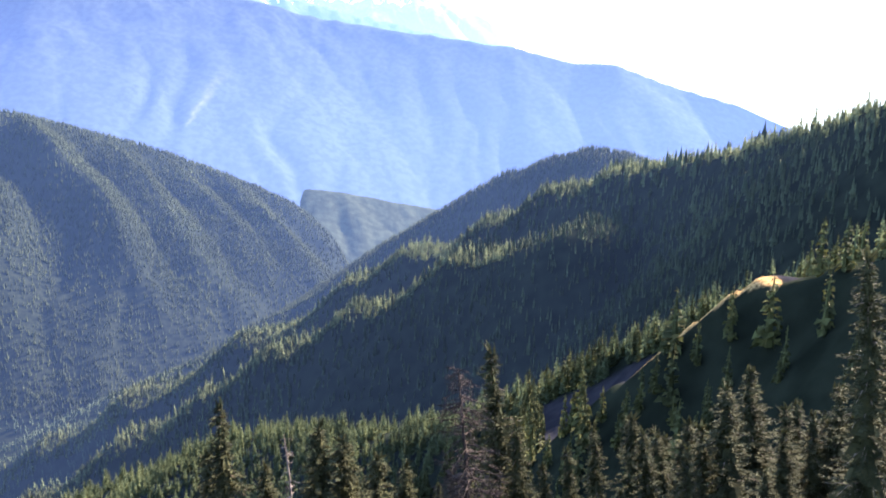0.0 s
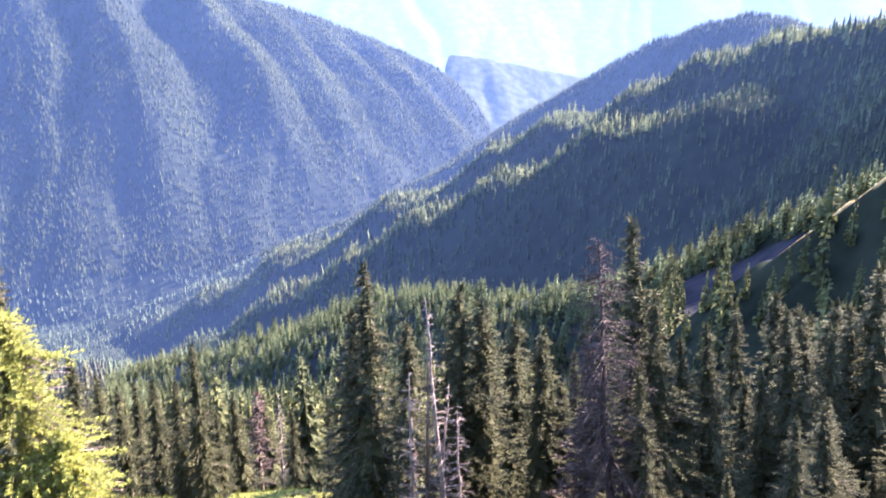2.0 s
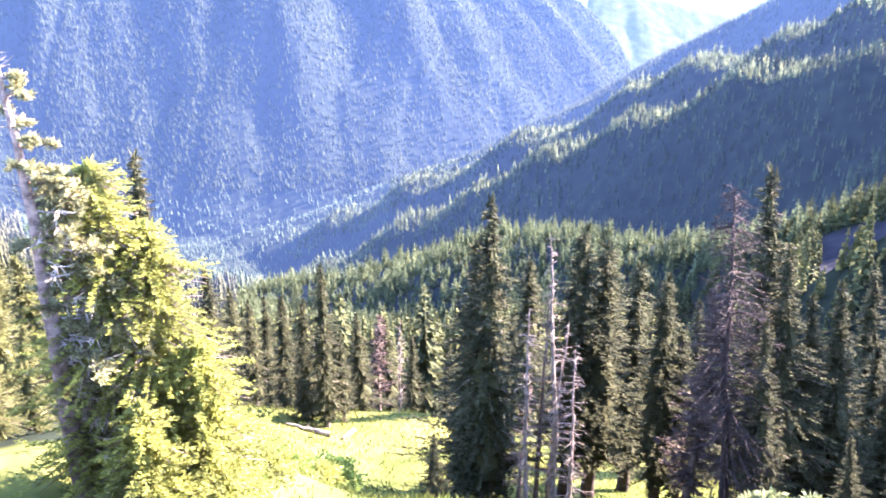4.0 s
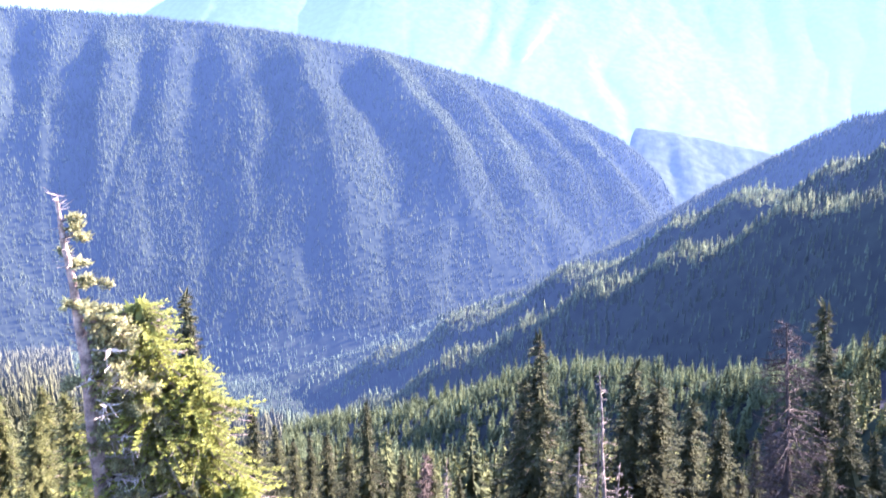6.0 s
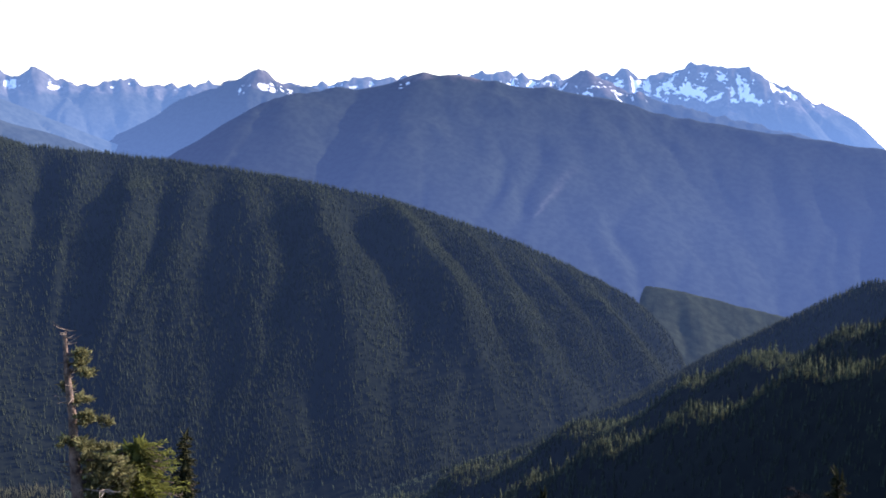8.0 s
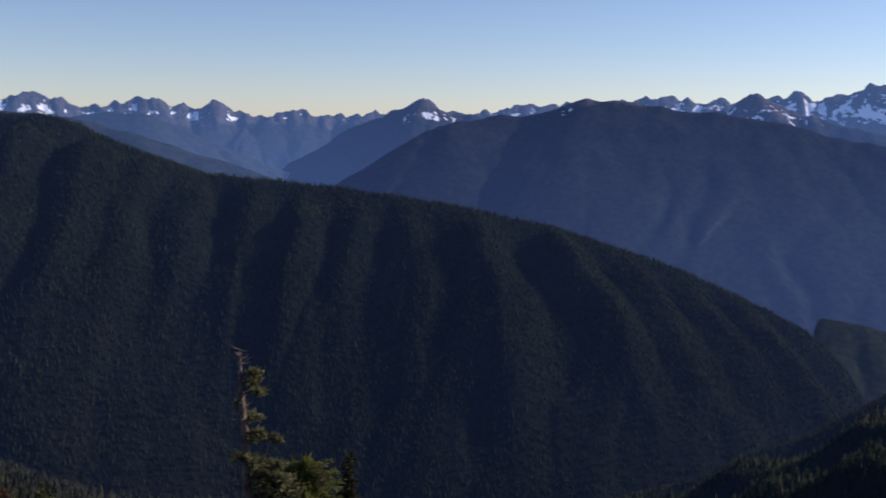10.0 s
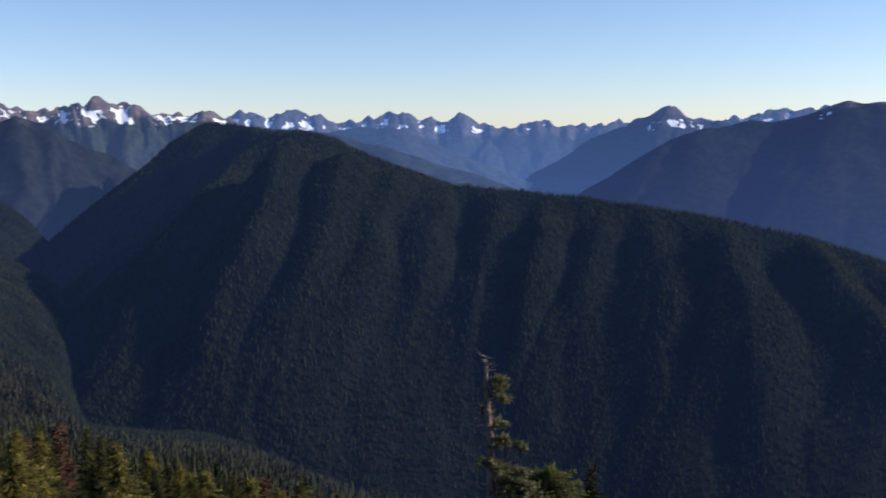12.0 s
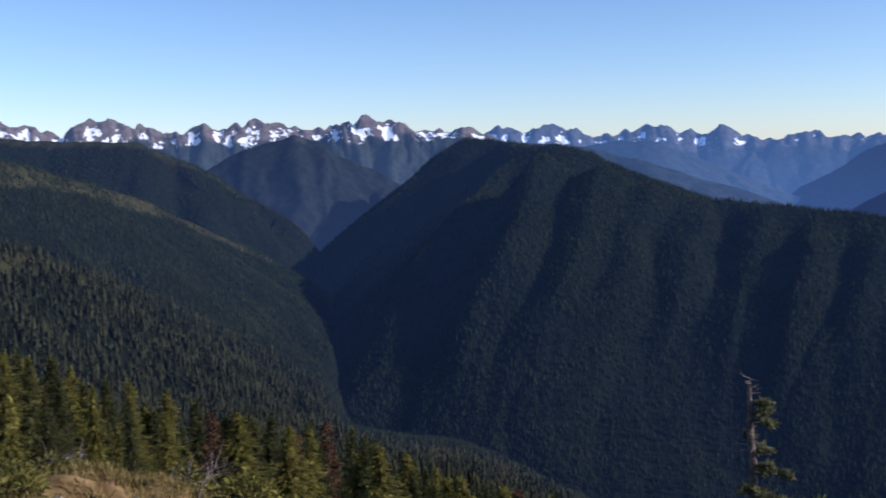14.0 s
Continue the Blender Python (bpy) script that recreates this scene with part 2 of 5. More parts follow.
# The fifth value of each is its haze, painted as emission.
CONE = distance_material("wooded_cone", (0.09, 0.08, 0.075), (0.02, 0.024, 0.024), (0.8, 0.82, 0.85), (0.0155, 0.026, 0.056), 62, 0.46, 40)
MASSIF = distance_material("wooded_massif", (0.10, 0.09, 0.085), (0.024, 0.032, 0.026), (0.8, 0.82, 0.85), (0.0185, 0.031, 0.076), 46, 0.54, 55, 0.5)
FLANK = distance_material("hazed_valley_flank", (0.08, 0.075, 0.075), (0.03, 0.036, 0.034), (0.8, 0.82, 0.85), (0.027, 0.05, 0.108), 160, 0.4, 145)
VALE = distance_material("hazed_vale_flank", (0.08, 0.075, 0.075), (0.032, 0.038, 0.036), (0.8, 0.82, 0.85), (0.046, 0.086, 0.18), 160, 0.4, 145)
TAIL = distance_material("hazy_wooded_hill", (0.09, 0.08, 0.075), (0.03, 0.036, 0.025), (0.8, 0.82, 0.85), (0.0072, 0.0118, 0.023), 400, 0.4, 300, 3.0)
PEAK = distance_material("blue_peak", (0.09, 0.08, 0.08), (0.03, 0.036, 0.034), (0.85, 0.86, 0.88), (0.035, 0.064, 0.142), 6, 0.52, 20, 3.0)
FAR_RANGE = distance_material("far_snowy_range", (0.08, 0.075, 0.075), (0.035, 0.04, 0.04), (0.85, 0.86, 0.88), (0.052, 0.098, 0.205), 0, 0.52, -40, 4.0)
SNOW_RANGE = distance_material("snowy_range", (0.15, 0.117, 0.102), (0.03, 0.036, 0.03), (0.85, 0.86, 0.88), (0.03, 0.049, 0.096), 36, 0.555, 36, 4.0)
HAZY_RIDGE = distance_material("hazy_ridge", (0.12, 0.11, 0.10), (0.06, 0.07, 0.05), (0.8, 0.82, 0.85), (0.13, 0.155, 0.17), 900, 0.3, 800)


# ---- the lie of the land ----
def value_noise(x, y, seed):
    """Smooth noise from -1 to 1 on the unit lattice."""
    xi, yi = np.floor(x).astype(np.int64), np.floor(y).astype(np.int64)
    u, v = x - xi, y - yi
    u, v = u * u * (3 - 2 * u), v * v * (3 - 2 * v)

    def corner(i, j):
        h = (i * 374761393 + j * 668265263 + seed * 974634777) & 0xFFFFFFFF
        h = ((h ^ (h >> 13)) * 1274126177) & 0xFFFFFFFF
        return ((h ^ (h >> 16)) & 0xFFFF) / 32767.5 - 1

    a = corner(xi, yi) * (1 - u) + corner(xi + 1, yi) * u
    b = corner(xi, yi + 1) * (1 - u) + corner(xi + 1, yi + 1) * u
    return a * (1 - v) + b * v


def fractal(x, y, size, octaves, seed, gain=0.5):
    out, amp = np.zeros_like(x), 1.0
    for k in range(octaves):
        out += amp * value_noise(x / size + 17.3 * k, y / size - 9.1 * k, seed + k)
        size, amp = size / 2, amp * gain
    return out


# Crest lines: bearing, distance, height over the eye; left to right as they run.
MAIN_RIDGE = [(66, 2950, -330), (64.2, 2900, -212), (61.4, 2840, -128), (59.2, 2780, -44), (57.2, 2700, 24), (54.8, 2600, 12), (53.4, 2300, -6), (51.9, 2120, 2), (50.4, 2080, -16), (49.3, 2060, -36), (46.5, 1980, -78), (43.3, 1900, -110), (38.5, 1830, -121),
              (35, 1800, -133), (28, 1750, -161), (24, 1770, -188), (20.9, 1800, -218), (17.6, 1850, -257), (14.2, 1900, -306), (11.4, 1940, -353), (10.1, 1930, -372), (8.8, 1915, -408), (7.8, 1900, -465), (6.9, 1880, -550)]
FRONT_SHOULDER = [(43.6, 1890, -114), (45.6, 1870, -96), (48.6, 1865, -89), (50.8, 1880, -70), (52.4, 1900, -71), (53.9, 1930, -84), (55.5, 1970, -120), (57.5, 2010, -185)]
# Ribs on the main ridge's near side: bearing on the crest, then bearing and angle below the eye at the foot.
RIBS = [(56.2, 62.3, -6.2), (53.5, 59.6, -8.5), (51.3, 55.4, -10.5), (48.0, 51.2, -11.3), (45.6, 48.3, -11.5), (43.0, 45.5, -10.5), (40.6, 42.2, -11.0), (38.0, 39.0, -11.0), (34.6, 35.6, -10.6), (31.0, 31.9, -10.7), (27.4, 26.6, -12.0),
        (23.9, 18.6, -13.6), (20.6, 13.9, -14.6), (17.3, 9.8, -15.4), (13.6, 8.4, -15.8)]
KNOB_SPUR = [(-26, 1500, -300), (-18, 1450, -255), (-12.6, 1420, -217), (-10.6, 1410, -203), (-8.6, 1400, -196), (-6.7, 1400, -209), (-4.4, 1400, -232), (-2.2, 1390, -265), (-0.5, 1380, -293), (2.9, 1350, -344),
             (9.4, 1300, -417), (12.9, 1270, -455), (19.2, 1180, -474), (25, 1110, -492), (29, 1090, -501)]
WOOD_SPUR = [(-40, 420, 5), (-30, 450, -12), (-23.8, 500, -42), (-18.9, 600, -80), (-12.6, 700, -114), (-9.1, 740, -138), (-5.6, 780, -170), (-0.5, 820, -208), (2.8, 850, -243), (9.7, 920, -318),
             (16.5, 980, -393), (21.4, 1010, -445), (25.8, 1030, -485)]
SIDE_RIB = [(-8, 585, -130), (-3.2, 612, -160), (3, 655, -208), (8, 690, -250), (12.2, 715, -293), (17.2, 740, -334), (23.1, 770, -389), (29.4, 800, -437)]
SCREE_SPUR = [(-40, 200, -30), (-30, 215, -43), (-24.4, 230, -56), (-19.9, 260, -72), (-15.5, 285, -91), (-12.7, 300, -103), (-8.9, 320, -122), (-5.2, 340, -142), (0.8, 380, -176), (7.8, 430, -199), (15, 480, -241),
              (23.6, 540, -285), (29.8, 600, -329)]
SCREE_LIP = [(-40, 150, -14), (-30, 168, -31), (-24, 180, -43.6), (-19.9, 187, -49.5), (-18.6, 188, -53), (-16.6, 190, -60.5), (-14.4, 193, -70), (-12.1, 196, -78), (-8, 200, -97)]
LEFT_RIDGE = [(100, 2800, 70), (90, 2780, 60), (82.6, 2750, 48), (79.4, 2720, 38), (75.9, 2680, 33), (73.5, 2650, -18), (71.7, 2630, -73), (69.9, 2600, -118), (68, 2590, -181), (66.1, 2600, -227), (63.8, 2620, -266)]
LEFT_SPUR = [(100, 1550, 60), (90, 1620, 25), (82.7, 1700, -6), (79.5, 1780, -38), (75.8, 1880, -82), (72.8, 1980, -142), (69.7, 2100, -210), (67.2, 2220, -284), (65.3, 2350, -372)]
LOW_SPUR = [(100, 850, -10), (90, 930, -45), (83, 1000, -82), (80.4, 1080, -112), (76.1, 1220, -165), (73.7, 1320, -214), (70.5, 1450, -264), (68, 1560, -318), (66, 1680, -375)]
# with each: the fall of its flanks, gully depth and spacing, the rounding of the crest, and the width of the gentle shoulder beside it
RISE = 70.0
RIDGES = [(MAIN_RIDGE, 0.68, 22, 120, 14, 0), (FRONT_SHOULDER, 0.68, 16, 120, 24, 0), (KNOB_SPUR, 0.72, 8, 90, 30, 0), (WOOD_SPUR, 1.0, 1.5, 80, 8, 44), (SIDE_RIB, 1.0, 1, 60, 6, 30), (SCREE_SPUR[:9], 1.1, 1.5, 45, 4, 0), (SCREE_SPUR[8:], 0.7, 1.5, 45, 4, RISE),
          (SCREE_LIP, 1.2, 1, 30, 1, 5), (LEFT_RIDGE, 0.6, 60, 170, 12, 0), (LEFT_SPUR, 0.66, 34, 150, 14, 0), (LOW_SPUR, 0.64, 20, 110, 14, 0)]

# The lookout's own hill: heights down the slope at these distances, for each bearing.
HILL_D = [0, 18, 27, 37, 60, 150, 400, 900, 1500]
HILL = {-180: [-1.6, -2, -2.5, -3, -5, -15, -60, -180, -300],
        -60: [-1.6, -8, -11, -14, -22, -45, -110, -250, -420],
        -25: [-1.6, -13, -19, -25, -38, -78, -190, -420, -600],
        -10: [-1.6, -13.9, -21.6, -28, -43, -100, -250, -480, -620],
        5: [-1.6, -15.4, -22.7, -27.8, -46, -95, -212, -540, -640],
        20: [-1.6, -15.2, -22.6, -25.8, -42, -97, -228, -500, -640],
        33: [-1.6, -13.5, -19.5, -25, -40, -94, -225, -440, -640],
        45: [-1.6, -12.4, -18, -23, -35, -80, -180, -365, -580],
        60: [-1.6, -9, -13, -17, -28, -64, -145, -290, -458],
        72: [-1.6, -6.6, -9.5, -15.6, -28, -66, -132, -225, -380],
        82: [-1.6, -5.4, -8.1, -13.6, -26, -58, -118, -195, -330],
        110: [-1.6, -4, -5.5, -7, -10, -22, -60, -130, -220]}
HILL_B = np.array([*HILL, 180.0])
HILL_Z = np.array([*HILL.values(), HILL[-180]])


def hill(x, y):
    d = np.hypot(x, y)
    b = np.degrees(np.arctan2(-x, y))
    col = np.interp(np.sqrt(d), np.sqrt(HILL_D), np.arange(len(HILL_D)))
    row = np.interp(b, HILL_B, np.arange(len(HILL_B)))
    i, j = np.minimum(col.astype(int), len(HILL_D) - 2), np.minimum(row.astype(int), len(HILL_B) - 2)
    u, v = col - i, row - j
    v = v * v * (3 - 2 * v)
    z = (HILL_Z[j, i] * (1 - u) + HILL_Z[j, i + 1] * u) * (1 - v) + (HILL_Z[j + 1, i] * (1 - u) + HILL_Z[j + 1, i + 1] * u) * v
    blend = np.clip((d - 1.5) / 11.5, 0, 1)
    blend = blend * blend * (3 - 2 * blend)
    return (-1.6 - 0.28 * d - 0.012 * d * d * np.cos(np.radians(b - 20))) * (1 - blend) + z * blend - 0.25 * np.maximum(d - 1500, 0)


def unit2(v):
    return v[:2] / math.hypot(v[0], v[1])


def ridge(x, y, crest, fall, gully, spacing, seed, softness=12.0, shoulder=0.0, ease=0.3):
    """The height of one ridge's flanks: the crest line less its fall, cut by gullies that run downhill."""
    pts = np.array([bearing(*p) for p in crest])
    best = np.full(x.shape, -1e9)
    away = np.zeros_like(x)
    for a, b in zip(pts[:-1], pts[1:]):
        dx, dy = b[0] - a[0], b[1] - a[1]
        length = math.hypot(dx, dy)
        t = np.clip(((x - a[0]) * dx + (y - a[1]) * dy) / length ** 2, 0, 1)
        off = np.hypot(x - a[0] - t * dx, y - a[1] - t * dy)
        z = a[2] + t * (b[2] - a[2]) - fall * (np.sqrt(off ** 2 + softness ** 2) - softness) + (fall - ease) * np.minimum(off, shoulder)
        better = z > best
        best = np.where(better, z, best)
        away = np.where(better, off, away)
    if gully:
        run = unit2(pts[-1] - pts[0])
        across = x * run[0] + y * run[1] + 0.3 * spacing * fractal(x, y, spacing * 1.5, 3, seed + 40)
        cut = np.abs(value_noise(across / spacing, away / 1100.0, seed)) + 0.5 * np.abs(value_noise(across / spacing * 2.3, away / 600.0, seed + 7)) + 0.25 * np.abs(value_noise(across / spacing * 5.1, away / 300.0, seed + 9))
        best = best - gully * (1.2 - cut) * np.clip(away / (spacing * 1.3), 0, 1)
    return best


def rib_lines():
    """The ends of the main ridge's ribs in the plan: from the crest down to the foot, where the flank meets the sight line to it."""
    way = np.array(MAIN_RIDGE)[::-1]
    for top, foot, below in RIBS:
        reach = np.linspace(700, 2800, 500)
        ex, ey, _ = bearing(foot, 1.0)
        z = ridge(reach * ex, reach * ey, MAIN_RIDGE, 0.68, 0, 120, 0, 14)
        seen = np.flatnonzero(z > reach * math.tan(radians(below)))
        a = np.array(bearing(top, float(np.interp(top, way[:, 0], way[:, 1])))[:2])
        yield a, reach[seen[0]] * np.array([ex, ey])


RIB_LINES = list(rib_lines())


def ribs(x, y):
    """The height that the ribs add to the main ridge's flank: sharp crests between wide hollows."""
    out = np.zeros_like(x)
    wx, wy = x + 22 * fractal(x, y, 170.0, 2, 55), y + 22 * fractal(x, y, 170.0, 2, 56)
    for k, (a, b) in enumerate(RIB_LINES):
        run = b - a
        length = math.hypot(*run)
        t = ((wx - a[0]) * run[0] + (wy - a[1]) * run[1]) / length ** 2
        off = np.abs((wx - a[0]) * run[1] - (wy - a[1]) * run[0]) / length
        tall = (30 + 26 * math.sin(k * 2.4) ** 2) * np.clip(t * 2.4 - 0.08, 0, 1) * np.clip((1.7 - t) / 0.7, 0, 1) * (t > -0.02)
        out = np.maximum(out, tall * np.clip(1 - off / (60 + 45 * np.clip(t, 0, 1)), 0, 1) ** 1.15)
    return out


def land(x, y):
    d = np.hypot(x, y)
    z = hill(x, y) + fractal(x, y, 1.4, 4, 71) * 0.3 * np.clip((np.degrees(np.arctan2(-x, y)) - 66) / 5, 0, 1) * np.clip((d - 8) / 5, 0, 1) * np.clip((40 - d) / 10, 0, 1) + fractal(x, y, 160.0, 4, 3) * np.clip((d - 60) / 260, 0, 1) * 7 + fractal(x, y, 9.0, 3, 5) * np.clip(d / 40, 0.05, 1) * 0.5
    for k, (crest, fall, gully, spacing, soft, shoulder) in enumerate(RIDGES):
        if crest is WOOD_SPUR:
            shoulder = shoulder * np.clip((d - 520) / 220, 0, 1)
        flank = ridge(x, y, crest, fall, gully, spacing, 100 + 11 * k, soft, shoulder, 0.05 if crest is SCREE_LIP else 0.38 if shoulder is RISE else 0.2)
        if crest is MAIN_RIDGE or crest is FRONT_SHOULDER:
            flank = flank + ribs(x, y)
        for spur, nose in ((MAIN_RIDGE, 6.9), (LEFT_RIDGE, 63.4), (LEFT_SPUR, 65.6), (LOW_SPUR, 66.2)):
            if crest is spur:
                flank = flank - (0.9 if nose < 10 else 1.5) * np.maximum(0, np.radians(nose - np.degrees(np.arctan2(-x, y))) * d)
        z = np.maximum(z, flank)
    z = np.maximum(z, scree_face(x, y))
    return np.maximum(z, -640) + fractal(x, y, 60.0, 3, 9) * np.clip((d - 100) / 500, 0, 1) * 1.5


def in_patch(x, y, b, d, across, deep):
    """1 inside an oval patch of the plan at that bearing and distance, 0 outside."""
    cx, cy, _ = bearing(b, d)
    ux, uy = cx / d, cy / d
    r = np.hypot(((x - cx) * uy - (y - cy) * ux) / across, ((x - cx) * ux + (y - cy) * uy) / deep)
    return np.clip((1.15 + 0.25 * fractal(x, y, max(across, deep) * 0.5, 3, 21) - r) * 4, 0, 1)


def meadow_at(x, y):
    m = in_patch(x, y, 17, 31, 13, 8.5)
    m = np.maximum(m, in_patch(x, y, -2, 26, 9, 4))
    m = np.maximum(m, in_patch(x, y, 33, 17, 6, 5))
    return np.maximum(m, in_patch(x, y, -14, 17, 5, 2))


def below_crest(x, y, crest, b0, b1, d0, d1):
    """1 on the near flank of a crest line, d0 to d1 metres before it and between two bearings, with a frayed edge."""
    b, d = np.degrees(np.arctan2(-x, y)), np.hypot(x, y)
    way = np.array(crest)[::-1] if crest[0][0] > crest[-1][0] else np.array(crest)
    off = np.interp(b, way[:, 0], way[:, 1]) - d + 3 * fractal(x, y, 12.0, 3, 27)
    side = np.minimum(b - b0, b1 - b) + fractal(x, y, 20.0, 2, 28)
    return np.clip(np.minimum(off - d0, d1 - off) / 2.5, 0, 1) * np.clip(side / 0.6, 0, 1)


def scree_share(x, y):
    """0 at the scree's lip, 1 at the crest behind it."""
    b = np.degrees(np.arctan2(-x, y))
    way, top = np.array(SCREE_LIP), np.array(SCREE_SPUR)
    near, far = np.interp(b, way[:, 0], way[:, 1]), np.interp(b, top[:, 0], top[:, 1])
    return (np.hypot(x, y) - near) / (far - near)


def scree_face(x, y):
    """The bare slope that hangs between the lip and the crest."""
    b, f = np.degrees(np.arctan2(-x, y)), scree_share(x, y)
    way, top = np.array(SCREE_LIP), np.array(SCREE_SPUR)
    low, high = np.interp(b, way[:, 0], way[:, 2]), np.interp(b, top[:, 0], top[:, 2])
    return np.where((f > 0) & (f < 1) & (b > -24) & (b < -5), low + (high - low) * f - 5 * np.sin(np.pi * np.clip(f, 0, 1)), -1e9)


def lip_side(x, y):
    """Metres beyond the scree's lip."""
    way = np.array(SCREE_LIP)
    return np.hypot(x, y) - np.interp(np.degrees(np.arctan2(-x, y)), way[:, 0], way[:, 1])


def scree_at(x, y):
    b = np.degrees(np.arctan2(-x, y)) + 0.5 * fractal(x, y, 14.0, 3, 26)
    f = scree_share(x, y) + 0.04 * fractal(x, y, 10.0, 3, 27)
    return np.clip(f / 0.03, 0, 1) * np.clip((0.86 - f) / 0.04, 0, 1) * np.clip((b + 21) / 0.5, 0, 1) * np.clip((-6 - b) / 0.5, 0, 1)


def open_at(x, y):
    """Where no tree stands: along the lip of the scree and over the scree itself."""
    b = np.degrees(np.arctan2(-x, y))
    return np.maximum(scree_at(x, y), (np.abs(lip_side(x, y)) < 9) * (b > -20.5) * (b < -9))


def earth_at(x, y):
    b = np.degrees(np.arctan2(-x, y))
    lip = np.clip((4.0 + 1.8 * fractal(x, y, 9.0, 3, 29) - np.abs(lip_side(x, y) + 1)) / 1.2, 0, 1) * np.clip((b + 20) / 0.3, 0, 1) * np.clip((-11 - b) / 1.5, 0, 1)
    return np.maximum(in_patch(x, y, 78.3, 16.5, 4.0, 3.4), lip)


def lit_crest_at(x, y):
    """A lighter tone painted for sun along the crests of the spurs beyond the bank; the woods are thinned there."""
    out = below_crest(x, y, LEFT_SPUR, 68, 100, -30, 75) * 0.7
    out = np.maximum(out, below_crest(x, y, LOW_SPUR, 69.5, 100, -30, 60) * 0.7)
    return np.maximum(out, below_crest(x, y, LEFT_RIDGE, 70, 100, -40, 30) * 0.5)


def mesh_from(name, verts, faces, mat, smooth=False):
    me = bpy.data.meshes.new(name)
    verts = np.asarray(verts, dtype=np.float32)
    faces = np.asarray(faces, dtype=np.int32)
    n = faces.shape[1]
    me.vertices.add(len(verts))
    me.vertices.foreach_set("co", verts.ravel())
    me.loops.add(faces.size)
    me.loops.foreach_set("vertex_index", faces.ravel())
    me.polygons.add(len(faces))
    me.polygons.foreach_set("loop_start", np.arange(0, faces.size, n, dtype=np.int32))
    me.polygons.foreach_set("use_smooth", np.full(len(faces), smooth, dtype=bool))
    me.materials.append(mat)
    me.update(calc_edges=True)
    me.validate()
    return me


def polar_sheet(name, bearings, distances, height, mat, closed=False):
    b, d = np.meshgrid(np.radians(bearings), distances, indexing="ij")
    x, y = -d * np.sin(b), d * np.cos(b)
    z = height(x, y)
    nb, nd = b.shape
    i = np.arange(nb if closed else nb - 1)[:, None]
    j = np.arange(nd - 1)[None, :]
    i2 = (i + 1) % nb
    faces = np.stack([i * nd + j, i * nd + j + 1, i2 * nd + j + 1, i2 * nd + j], -1).reshape(-1, 4)[:, ::-1]
    me = mesh_from(name, np.stack([x, y, z], -1).reshape(-1, 3), faces, mat, smooth=True)
    return me, x.ravel(), y.ravel()


fine_b = np.arange(-34, 92, 0.3)
coarse_b = np.arange(93, 325, 3.0)
near_d = np.concatenate([np.linspace(0.02, 12, 12), np.arange(12.3, 26, 0.3), np.linspace(26.5, 45, 25), np.geomspace(46, 130, 48), np.arange(132, 345, 2.2), np.arange(350, 1000, 11.0), np.arange(1000, 2100, 7.5), np.arange(2100, 3000, 15.0), np.array([3200, 3600, 4200, 4900])])
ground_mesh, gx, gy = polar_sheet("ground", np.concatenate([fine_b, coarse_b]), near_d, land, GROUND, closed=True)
for cover, fn in (("meadow", meadow_at), ("scree", scree_at), ("earth", earth_at), ("dry", lit_crest_at)):
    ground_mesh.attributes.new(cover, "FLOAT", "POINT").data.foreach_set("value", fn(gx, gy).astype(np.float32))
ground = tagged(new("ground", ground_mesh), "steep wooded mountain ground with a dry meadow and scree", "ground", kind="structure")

TAIL_HILL = [(16, 2450, -560), (12, 2480, -512), (9.8, 2540, -487), (8, 2550, -473), (6, 2550, -484), (2.6, 2560, -514), (-0.5, 2600, -545), (-6, 2700, -600)]
MASSIF_CREST = [(36.5, 3100, -330), (35.1, 3150, -228), (33.1, 3250, -139), (31.1, 3300, -55), (28.9, 3350, 0), (26.6, 3400, 20), (25.4, 3400, 14), (23.5, 3400, 40), (21.5, 3400, 79), (20.7, 3400, 68), (19.9, 3400, 71), (18.7, 3400, 58), (16.9, 3400, 50), (14.8, 3400, 36), (12.4, 3400, 18), (10.3, 3400, -8),
                (7.3, 3400, -50), (4.6, 3400, -74), (1.4, 3400, -97), (-0.3, 3400, -112), (-3.5, 3400, -130), (-7.1, 3400, -180), (-9.6, 3400, -182), (-12.5, 3450, -246), (-16.3, 3500, -308), (-19.1, 3500, -375), (-24, 3550, -440), (-34, 3600, -460)]
HAZE_CREST = [(-2, 4300, -330), (-5.5, 4300, -160), (-7.3, 4300, -61), (-9.4, 4300, 35), (-14, 4300, 120), (-20, 4300, 170), (-28, 4300, 120), (-36, 4300, 60)]
